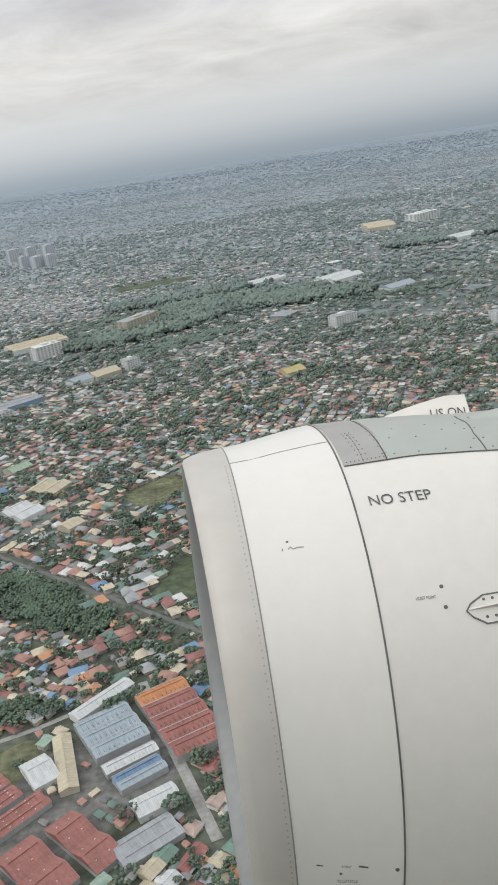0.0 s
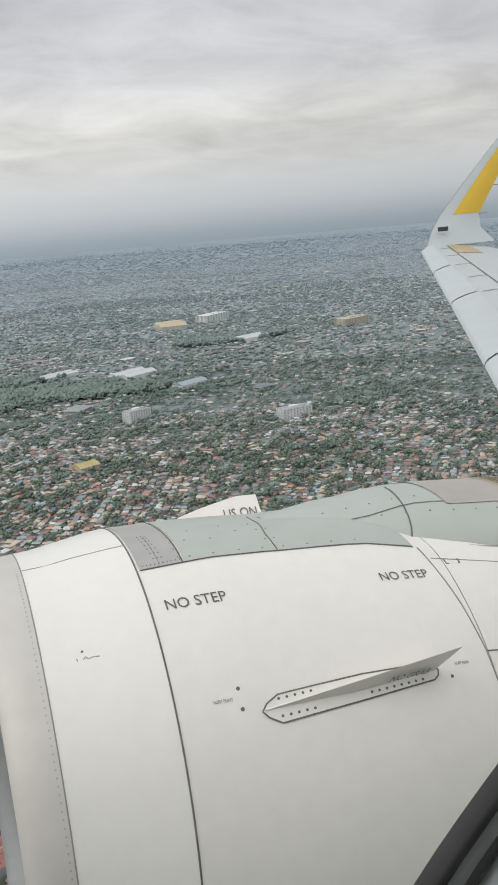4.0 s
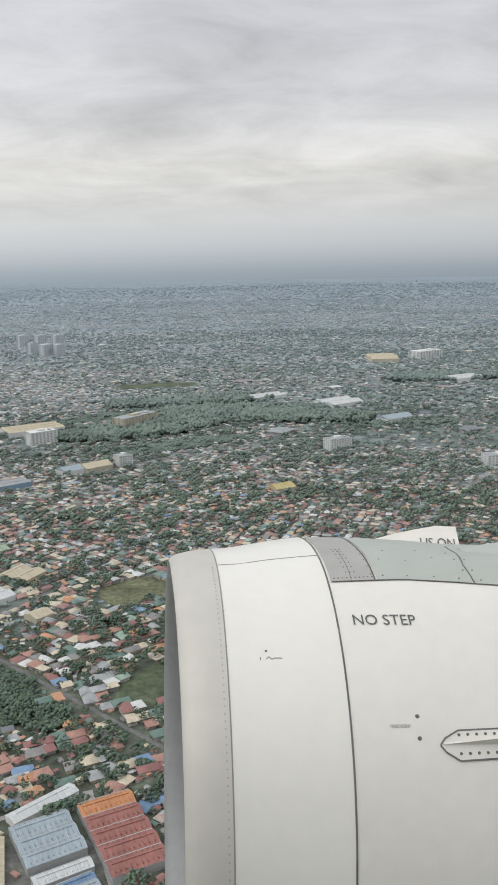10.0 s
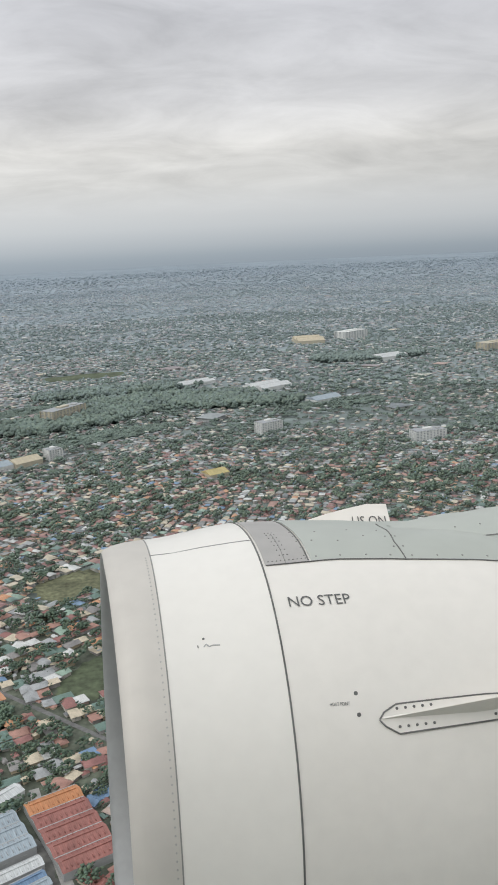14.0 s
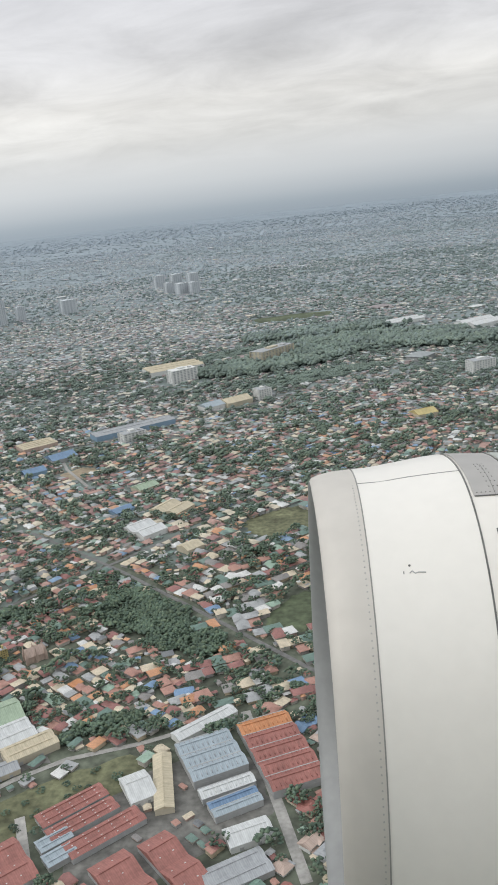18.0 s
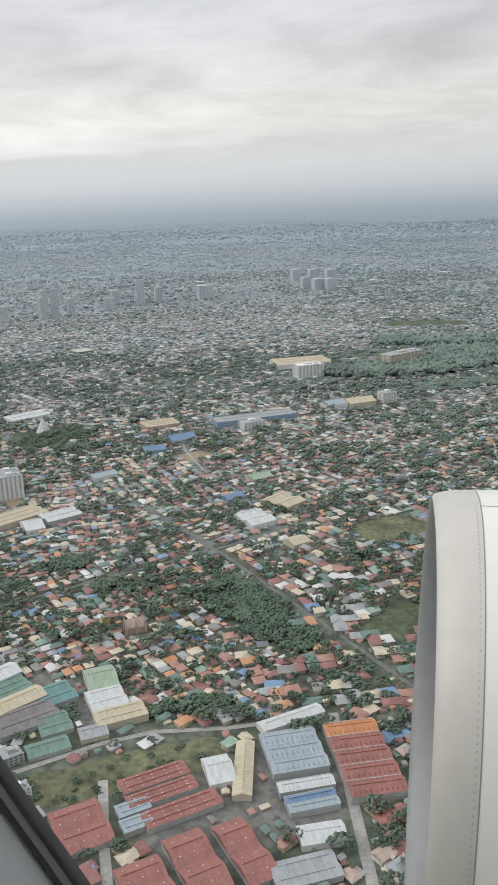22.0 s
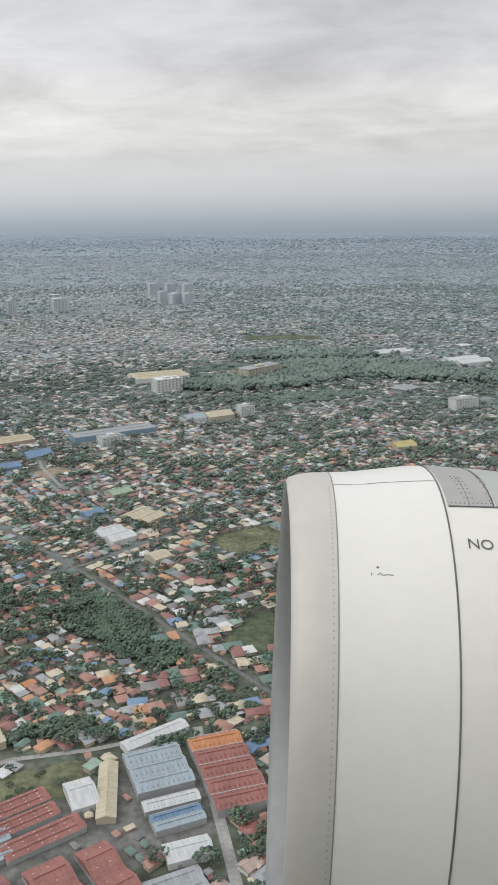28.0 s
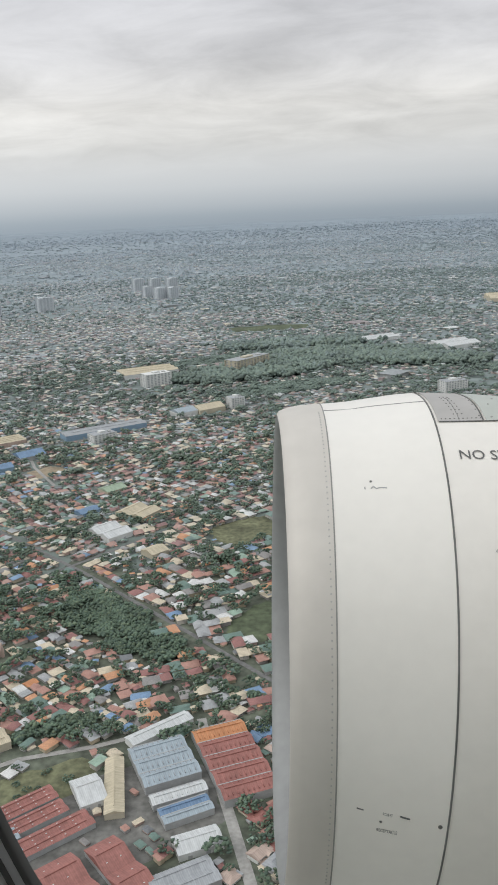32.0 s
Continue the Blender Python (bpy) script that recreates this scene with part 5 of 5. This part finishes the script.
WOODS = ((-43, 622, 58, 24, 22), (28, 679, 73, 32, 4), (83, 656, 49, 19, -12), (-78, 682, 39, 14, 30), (-7, 744, 69, 19, 8), (-1, 580, 37, 11, 16), (-71, 243, 10, 14, 25), (-29, 561, 37, 11, 15), (-147, 204, 8, 5, 30), (11, 323, 9, 6, 0), (-11, 246, 13, 7, 40), (-195, 401, 15, 7, 30), (-65, 181, 11, 3, 25), (-194, 200, 7, 17, 45), (158, 628, 37, 13, 10), (-365, 605, 37, 13, 10), (249, 853, 56, 24, 0), (-44, 220, 7, 6, 30), (-112, 243, 8, 5, 20), (-138, 257, 10, 6, 40), (-22, 316, 9, 6, 0), (-17, 238, 7, 12, -25), (-58, 232, 9, 14, 20))


def in_woods(xy, grow=1.0):
    hit = np.zeros(len(xy), bool)
    for x, y, l, w, deg in WOODS:
        a = math.radians(deg)
        dx, dy = xy[:, 0] - x, xy[:, 1] - y
        u, v = dx * math.cos(a) + dy * math.sin(a), -dx * math.sin(a) + dy * math.cos(a)
        edge = 1 + 0.18 * np.sin(u * 0.21 + x) + 0.18 * np.cos(v * 0.33 + y)
        hit |= (u / (l * grow)) ** 2 + (v / (w * grow)) ** 2 < edge
    return hit


def built_up(p, span=150.0):
    """How densely a place is built, from 0 to 1: quarters, gaps and green belts."""
    a, b = p[:, 0] / span, p[:, 1] / span
    v = np.sin(a * 2.1 + 1.7 * np.sin(b * 1.3)) + np.sin(b * 2.9 + 1.3 * np.sin(a * 1.7 + 2)) + 0.7 * np.sin((a + b) * 4.3 + np.sin(a * 3)) + 0.5 * np.sin((a * 1.3 - b) * 7.1)
    return np.clip(0.5 + 0.33 * v, 0, 1)


def lots(r0, r1, district, lot_w, lot_d, lane, spread, seed):
    """House lots in rows along lanes; each district has its own bearing."""
    g = np.random.default_rng(seed)
    span_ = np.radians(spread)
    n = int(span_ * (r1 ** 2 - r0 ** 2) / district ** 2)
    rad, az = np.sqrt(g.uniform(r0 ** 2, r1 ** 2, n)), g.uniform(-span_, span_, n)
    seeds = np.c_[rad * np.sin(az), rad * np.cos(az)]
    bearing = np.radians(42 + g.normal(0, 13, n) + 90 * g.integers(0, 2, n))
    from mathutils import kdtree
    tree = kdtree.KDTree(n)
    for k, s in enumerate(seeds):
        tree.insert((s[0], s[1], 0), k)
    tree.balance()
    half = district * 1.15
    us = np.arange(-half, half, lot_w)
    vs, k = [], -half
    while k < half:
        vs += [k, k + lot_d]
        k += 2 * lot_d + lane
    uu, vv = [a.ravel() for a in np.meshgrid(us, np.array(vs))]
    out = []
    for k in range(n):
        c, s = math.cos(bearing[k]), math.sin(bearing[k])
        p = np.c_[seeds[k, 0] + uu * c - vv * s, seeds[k, 1] + uu * s + vv * c]
        rr_ = np.hypot(p[:, 0], p[:, 1])
        p = p[(rr_ >= r0) & (rr_ < r1)]
        keep = [q for q in p if tree.find((q[0], q[1], 0))[1] == k]
        if keep:
            out.append(np.c_[np.array(keep), np.full(len(keep), bearing[k])])
    p = np.concatenate(out)
    p[:, :2] += g.normal(0, 0.22, (len(p), 2)) * lot_w / 4
    p = p[in_view(p[:, :2], spread)]
    return p, g


def house_mesh(name, p, g, size, mats, tall=(0.8, 1.6), steep=1.0):
    """Many small houses in one mesh: walls and hipped, gabled or flat roofs."""
    n = len(p)
    w, l = size * g.uniform(0.62, 1.12, n), size * g.uniform(0.8, 1.45, n)
    h = g.uniform(*tall, n) * np.where(g.random(n) < 0.3, 1.5, 1.0)
    flat = g.random(n) < 0.2
    rise = np.where(flat, 0.06, w * g.uniform(0.16, 0.32, n) * steep)
    inset = np.where(flat | (g.random(n) < 0.45), 0.0, w * 0.42)
    eave = 0.09 * size
    a = p[:, 2] + g.normal(0, 0.06, n) + np.where(g.random(n) < 0.35, np.pi / 2, 0)
    c, s = np.cos(a), np.sin(a)

    def loc(u, v, z):
        return np.stack([p[:, 0] + u * c - v * s, p[:, 1] + u * s + v * c, z], -1)

    L, W = l / 2, w / 2
    zero = np.zeros(n)
    wall = [loc(sx * L, sy * W, zz) for zz in (zero, h) for sx, sy in ((-1, -1), (1, -1), (1, 1), (-1, 1))]
    roof = [loc(sx * (L + eave), sy * (W + eave), h - 0.02) for sx, sy in ((-1, -1), (1, -1), (1, 1), (-1, 1))]
    roof += [loc(-(L + eave - inset), zero, h + rise), loc(L + eave - inset, zero, h + rise)]
    V = np.stack(wall + roof, 1).reshape(-1, 3)
    base = (np.arange(n) * 14)[:, None]
    q = lambda rows: np.concatenate([base + np.array(r)[None] for r in rows])
    return arrays(name, V, [q([(0, 1, 5, 4), (1, 2, 6, 5), (2, 3, 7, 6), (3, 0, 4, 7)]), q([(8, 9, 13, 12), (10, 11, 12, 13)]), q([(9, 10, 13), (11, 8, 12)])], mats, (0, 1, 1))


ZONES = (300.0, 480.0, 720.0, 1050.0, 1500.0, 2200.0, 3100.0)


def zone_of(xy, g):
    """Which belt of distance a place lies in, and so its share of painted haze; the belts run into one another."""
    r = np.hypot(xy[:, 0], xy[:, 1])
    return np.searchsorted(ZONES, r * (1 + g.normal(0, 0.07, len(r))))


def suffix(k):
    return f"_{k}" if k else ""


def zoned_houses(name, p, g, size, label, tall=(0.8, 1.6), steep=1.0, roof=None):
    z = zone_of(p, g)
    # every belt has its own haze-mixed wall and roof colours
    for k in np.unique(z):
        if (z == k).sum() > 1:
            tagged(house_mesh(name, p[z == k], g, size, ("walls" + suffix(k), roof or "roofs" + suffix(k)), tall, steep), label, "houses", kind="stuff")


def estate(xy):
    """True where the roomy housing estates lie, false in the crowded quarters round the factories."""
    az = np.degrees(np.arctan2(-xy[:, 0], xy[:, 1]))
    return az + 3 * np.sin(xy[:, 1] * 0.05) < 14.0


def settled(p, g, margin, span):
    leafy = np.clip((np.degrees(np.arctan2(p[:, 0], p[:, 1])) - 1) / 12, 0, 1)           # greener suburbs abeam and behind
    keep = is_free(p[:, :2], margin) & ~in_woods(p[:, :2]) & (g.random(len(p)) < (0.70 + 0.30 * built_up(p, span)) * (1 - 0.38 * leafy))
    return p[keep]


roomy, g1 = lots(100, 345, 58, 3.95, 4.35, 1.6, 46, 11)
roomy = settled(roomy[estate(roomy)], g1, 1.3, 60)
tight, g1b = lots(100, 345, 46, 3.0, 3.4, 1.3, 46, 12)
tight = settled(tight[~estate(tight)], g1b, 1.1, 60)
outer, g1c = lots(345, 560, 56, 3.25, 3.7, 1.5, 46, 13)
outer = settled(outer, g1c, 1.2, 70)
# houses that the camera passes nearest are things of their own
order = np.argsort(np.hypot(roomy[:, 0] + 20, roomy[:, 1]))
single, rest = roomy[order[:300]], roomy[order[300:]]
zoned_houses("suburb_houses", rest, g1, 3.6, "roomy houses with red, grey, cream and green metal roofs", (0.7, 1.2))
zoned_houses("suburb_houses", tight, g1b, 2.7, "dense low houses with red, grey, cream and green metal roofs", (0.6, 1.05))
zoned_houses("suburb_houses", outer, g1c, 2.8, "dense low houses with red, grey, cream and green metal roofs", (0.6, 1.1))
infill, g2 = lots(100, 560, 40, 2.9, 3.4, 1.1, 44, 17)
infill = infill[is_free(infill[:, :2], 1.1, False) & ~in_woods(infill[:, :2]) & (g2.random(len(infill)) < 0.72)]
zoned_houses("lean_to_roofs", infill, g2, 1.5, "small lean-to roofs and sheds between the houses", (0.4, 0.85))
mid, g3 = lots(560, 1000, 70, 3.7, 4.3, 1.9, 42, 23)
green_side = np.clip((np.degrees(np.arctan2(mid[:, 0], mid[:, 1])) + 4) / 14, 0, 1)
mid = mid[is_free(mid[:, :2], 2.0) & ~in_woods(mid[:, :2]) & (g3.random(len(mid)) < (0.52 + 0.42 * built_up(mid, 90)) * (1 - 0.58 * green_side))]
zoned_houses("farther_houses", mid, g3, 2.8, "dense low houses farther off", (0.65, 1.2))
gr = np.random.default_rng(31)


def scatter(r0, r1, count, spread=42):
    rad, az = np.sqrt(gr.uniform(r0 ** 2, r1 ** 2, count)), np.radians(gr.uniform(-spread, spread, count))
    return np.c_[rad * np.sin(az), rad * np.cos(az), gr.uniform(0, np.pi, count)]


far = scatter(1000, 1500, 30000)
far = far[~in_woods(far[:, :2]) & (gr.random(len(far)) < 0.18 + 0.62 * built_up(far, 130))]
zoned_houses("distant_houses", far, gr, 3.0, "distant houses paled by painted haze", (0.55, 1.15))
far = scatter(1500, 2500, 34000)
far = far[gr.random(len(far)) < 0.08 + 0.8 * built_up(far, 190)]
zoned_houses("distant_houses", far, gr, 3.3, "distant houses paled by painted haze", (0.6, 1.4))
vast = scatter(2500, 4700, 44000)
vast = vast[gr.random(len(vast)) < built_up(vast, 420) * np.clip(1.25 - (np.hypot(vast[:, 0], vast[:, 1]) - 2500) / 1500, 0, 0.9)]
zoned_houses("horizon_houses", vast, gr, 5.0, "built-up land towards the horizon, paled by painted haze", (0.6, 1.5), 0.6)
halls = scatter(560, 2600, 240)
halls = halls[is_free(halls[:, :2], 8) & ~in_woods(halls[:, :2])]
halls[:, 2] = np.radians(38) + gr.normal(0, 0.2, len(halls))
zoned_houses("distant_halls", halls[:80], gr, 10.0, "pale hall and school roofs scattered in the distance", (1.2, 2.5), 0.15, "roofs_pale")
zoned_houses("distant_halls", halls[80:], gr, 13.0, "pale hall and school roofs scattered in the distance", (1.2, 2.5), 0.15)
# ground rings whose colours hold ever more haze
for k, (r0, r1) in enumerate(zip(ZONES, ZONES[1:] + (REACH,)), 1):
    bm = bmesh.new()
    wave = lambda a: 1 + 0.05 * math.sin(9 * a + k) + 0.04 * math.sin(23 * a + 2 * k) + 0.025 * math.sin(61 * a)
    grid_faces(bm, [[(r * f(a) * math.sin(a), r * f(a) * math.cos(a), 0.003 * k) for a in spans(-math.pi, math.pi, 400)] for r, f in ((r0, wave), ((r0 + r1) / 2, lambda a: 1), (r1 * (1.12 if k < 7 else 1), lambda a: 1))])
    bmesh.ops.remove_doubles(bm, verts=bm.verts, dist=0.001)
    tagged(part("backdrop_land", bm, f"ground_{k}"), "land reaching to the horizon, paled by painted haze", "land", kind="structure")

KINDS = (("r_red", "rust-red"), ("r_brown", "dark brown"), ("r_grey", "grey"), ("r_cream", "cream"), ("r_white", "white"), ("r_orange", "orange"), ("r_green", "green"), ("r_pink", "terracotta"), ("r_blue", "blue"))
protos = []
for k, (rm, word) in enumerate(KINDS * 2):
    hip = k >= len(KINDS)
    w, l, h = 2.55 + 0.2 * (k % 5), 3.2 + 0.25 * (k % 4), 0.75 + 0.16 * (k % 4)
    hs = tagged(new("house"), f"{'hip' if hip else 'gable'}-roofed family house with a {word} roof, among close neighbours", "house", "houses near the flight path")
    bm = bmesh.new()
    box(bm, (-l / 2, -w / 2, 0), (l / 2, w / 2, h))
    ww, wl = w * 0.52, l * 0.30                                   # a wing across the front
    box(bm, (l * 0.06, -w / 2 - wl * 0.6, 0), (l * 0.06 + ww, -w / 2 + 0.1, h * 0.92))
    part("wall", bm, ("w_cream", "w_white", "w_grey")[k % 3], hs)
    e, inset, top = 0.28, (w * 0.42 if hip else 0.0), h + w * 0.24
    bm = bmesh.new()
    for sy in (-1, 1):                                            # ribbed roof slopes
        rows = []
        for q in spans(0, 1, 12):
            xe, xr = (l / 2 + e) * (2 * q - 1), (l / 2 + e - inset) * (2 * q - 1)
            rows.append([(xe, sy * (w / 2 + e), h - 0.02), ((xe + xr) / 2, sy * (w / 4 + e / 2), (h + top) / 2 + 0.02 * (round(q * 12) % 2)), (xr, 0, top)])
        grid_faces(bm, rows)
    for sx in (-1, 1):
        bm.faces.new([bm.verts.new(p) for p in ((sx * (l / 2 + e), -w / 2 - e, h - 0.02), (sx * (l / 2 + e), w / 2 + e, h - 0.02), (sx * (l / 2 + e - inset), 0, top))])
    roof = part("roof", bm, rm, hs)
    bm = bmesh.new()
    box(bm, (-(l / 2 + e - inset), -0.07, top - 0.03), (l / 2 + e - inset, 0.07, top + 0.05))
    part("ridge_cap", bm, rm, roof)
    c0, c1, yf, tw = l * 0.06 - 0.15, l * 0.06 + ww + 0.15, -w / 2 - wl * 0.6 - 0.15, h * 0.92 + ww * 0.28
    bm = bmesh.new()
    grid_faces(bm, [[(c0, yf, h * 0.9), (c0, 0, h * 0.9)], [((c0 + c1) / 2, yf, tw), ((c0 + c1) / 2, 0, tw)], [(c1, yf, h * 0.9), (c1, 0, h * 0.9)]])
    part("wing_roof", bm, rm, hs)
    bm = bmesh.new()
    box(bm, (-l * 0.48, -w / 2 - 0.9, 0.55), (l * 0.02, -w / 2 + 0.02, 0.61))
    part("porch_roof", bm, rm if k % 2 else "r_grey", hs)
    for q in (-0.34, 0.2):
        bm = bmesh.new()
        box(bm, (l * q, w / 2 - 0.02, 0.3), (l * q + 0.5, w / 2 + 0.02, 0.62))
        part("window", bm, "glass_dark", hs)
    bm = bmesh.new()
    box(bm, (l * 0.06 + ww * 0.25, -w / 2 - wl * 0.6 - 0.02, 0.28), (l * 0.06 + ww * 0.75, -w / 2 - wl * 0.6 + 0.02, 0.58))
    part("window", bm, "glass_dark", hs)
    protos.append(hs)
rh = random.Random(3)
WEIGHT = (6, 2, 3, 5, 4, 2, 3, 4, 1) * 2
for k, (x, y, a) in enumerate(single):
    m = pose(x, y, 0, 0, 0, math.degrees(a) + rh.choice((0, 90, 180)) + rh.uniform(-4, 4))
    if k < len(protos):
        protos[k].matrix_basis = m
    else:
        copy_thing(rh.choices(protos, WEIGHT)[0], m @ Matrix.Diagonal((1, 1, 1, 1)))


# ---- trees ----
def clump_template(n, size, seed):
    """A crown of n ragged leaf clumps (octahedra pushed about) on unit scale."""
    g = np.random.default_rng(seed)
    octa = np.array([(1, 0, 0), (0, 1, 0), (-1, 0, 0), (0, -1, 0), (0, 0, 1), (0, 0, -1)], float)
    faces = np.array([(0, 1, 4), (1, 2, 4), (2, 3, 4), (3, 0, 4), (1, 0, 5), (2, 1, 5), (3, 2, 5), (0, 3, 5)])
    V, Fs = [], []
    stretch = np.array([g.uniform(0.75, 1.5), g.uniform(0.75, 1.3), g.uniform(0.8, 1.1)])
    for k in range(n):
        d = g.normal(size=3)
        d /= np.linalg.norm(d)
        d[2] = abs(d[2]) * 0.8 - 0.15
        c = d * g.uniform(0.35, 0.95) ** 0.6 * np.array([1, 1, 0.75]) * stretch
        th = g.uniform(0, 6.28)
        rot = np.array([[math.cos(th), -math.sin(th), 0], [math.sin(th), math.cos(th), 0], [0, 0, 1]])
        V.append((octa * g.uniform(0.6, 1.3, (6, 1)) * np.array([1, 1, 0.75])) @ rot.T * size + c)
        Fs.append(faces + 6 * k)
    return np.concatenate(V), np.concatenate(Fs)


def tree_stuff(name, p, radius_, lift_, templates, label, leaf="leaf"):
    V, Fs, base = [], [], 0
    for k, (tv, tf) in enumerate(templates):
        sel = np.arange(len(p)) % len(templates) == k
        q, r = p[sel], radius_[sel]
        if not len(q):
            continue
        v = tv[None] * r[:, None, None]
        v[:, :, :2] += q[:, None, :2]
        v[:, :, 2] += (r * lift_)[:, None]
        V.append(v.reshape(-1, 3))
        Fs.append((tf[None] + base + (np.arange(len(q)) * len(tv))[:, None, None]).reshape(-1, 3))
        base += len(q) * len(tv)
    return tagged(arrays(name, np.concatenate(V), [np.concatenate(Fs)], (leaf,), (0,)), label, "trees", kind="stuff")


gt = np.random.default_rng(41)


def spots(r0, r1, count, spread=44):
    rad, az = np.sqrt(gt.uniform(r0 ** 2, r1 ** 2, count)), np.radians(gt.uniform(-spread, spread, count))
    p = np.c_[rad * np.sin(az), rad * np.cos(az)]
    return p


T_NEAR = [clump_template(26, 0.27, s) for s in range(9)]
T_MID = [clump_template(11, 0.4, s + 20) for s in range(8)]
T_FAR = [clump_template(3, 0.72, s + 40) for s in range(6)]
T_FLAT = [(v * np.array([1, 1, 0.4]), f) for v, f in T_FAR]


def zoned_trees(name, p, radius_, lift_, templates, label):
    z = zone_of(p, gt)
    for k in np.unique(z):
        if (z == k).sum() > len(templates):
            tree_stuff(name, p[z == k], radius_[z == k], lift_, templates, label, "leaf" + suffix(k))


def groves(r0, r1, count, span, floor_):
    """Trees in drifts between the quarters, thinner among the houses."""
    p = spots(r0, r1, count)
    west = 0.35 + 0.65 * np.clip((np.degrees(np.arctan2(p[:, 0], p[:, 1])) + 14) / 18, 0, 1) if r0 > 600 else 1.0
    return p[is_free(p, 0.8) & (gt.random(len(p)) * 1.0 / west < floor_ + (1 - floor_) * (1 - built_up(p, span)))]


tn = groves(100, 345, 11000, 30, 0.24)
order = np.argsort(np.hypot(tn[:, 0] + 20, tn[:, 1]))
own, tn = tn[order[:200]], tn[order[200:]]
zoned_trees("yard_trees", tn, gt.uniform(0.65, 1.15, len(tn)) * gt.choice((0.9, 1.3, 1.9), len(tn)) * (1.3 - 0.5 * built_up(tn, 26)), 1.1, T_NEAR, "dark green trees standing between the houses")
tm = groves(345, 720, 19000, 50, 0.28)
zoned_trees("farther_trees", tm, gt.uniform(1.0, 1.75, len(tm)) * gt.choice((0.8, 1.1, 1.7), len(tm)), 1.0, T_MID, "dark green trees between farther houses")
tf_ = groves(720, 1500, 36000, 110, 0.3)
zoned_trees("distant_trees", tf_, gt.uniform(1.2, 2.7, len(tf_)), 0.55, T_FAR, "distant tree cover paled by painted haze")
tf_ = groves(1500, 2500, 30000, 190, 0.25)
zoned_trees("distant_trees", tf_, gt.uniform(1.6, 3.6, len(tf_)), 0.3, T_FLAT, "distant tree cover paled by painted haze")
tf_ = groves(2500, 3800, 13000, 420, 0.08)
zoned_trees("distant_trees", tf_, gt.uniform(2.5, 6.0, len(tf_)), 0.25, T_FLAT, "distant tree cover paled by painted haze")
WP = []
for x, y, l, w, deg in WOODS:
    n = int(min(3000, 0.09 * l * w * 3.14 + 40) if l > 40 else l * w * 3.14 / 1.9)
    t, r = gt.uniform(0, 2 * np.pi, n), np.sqrt(gt.uniform(0, 1.1, n))
    u, v = l * r * np.cos(t), w * r * np.sin(t)
    a = math.radians(deg)
    WP.append(np.c_[x + u * math.cos(a) - v * math.sin(a), y + u * math.sin(a) + v * math.cos(a), np.full(n, 4.2 if l > 40 else 1.5)])
WP = np.concatenate(WP)
WP = WP[is_free(WP[:, :2], 0.5)]
zoned_trees("woods", WP[:, :2], WP[:, 2] * gt.uniform(0.6, 1.4, len(WP)), 0.6, T_MID, "dense dark green woods on low hills and lots")
pk = np.c_[gt.uniform(-238, -196, 120), gt.uniform(394, 440, 120)]
tree_stuff("park_trees", pk, gt.uniform(1.0, 2.2, len(pk)), 0.8, T_MID, "trees scattered over the memorial park")
pf = np.c_[gt.uniform(-96, -48, 90), gt.uniform(138, 172, 90)]
sel = np.abs((pf[:, 0] + 72) * -0.53 + (pf[:, 1] - 154) * 0.848) < 6
tree_stuff("lot_bushes", pf[sel], gt.uniform(0.6, 1.3, sel.sum()), 0.5, T_NEAR, "bushes on the grass lot")
tree_protos = []
for k in range(5):
    tr_ = tagged(new("tree"), "leafy dark green tree beside houses", "tree", "yard trees")
    bm = bmesh.new()
    bmesh.ops.create_cone(bm, cap_ends=True, segments=7, radius1=0.12, radius2=0.05, depth=1.3, matrix=pose(0, 0, 0.65))
    for a in range(4):
        bmesh.ops.create_cone(bm, cap_ends=True, segments=5, radius1=0.05, radius2=0.02, depth=0.8, matrix=pose(0, 0, 1.0, 0, 0, 90 * a + 20 * k) @ pose(0.22, 0, 0.3, 0, 38, 0))
    part("trunk", bm, "bark", tr_)
    v, f = clump_template(70, 0.25, 60 + k)
    v = v * 1.35 + np.array([0, 0, 1.7])
    arrays("crown", v, [f], ("leaf",), (0,), tr_)
    tree_protos.append(tr_)
for k, (x, y) in enumerate(own):
    m = pose(x, y, 0, 0, 0, 67 * k)
    if k < 5:
        tree_protos[k].matrix_basis = m
    else:
        copy_thing(tree_protos[k % 5], m)
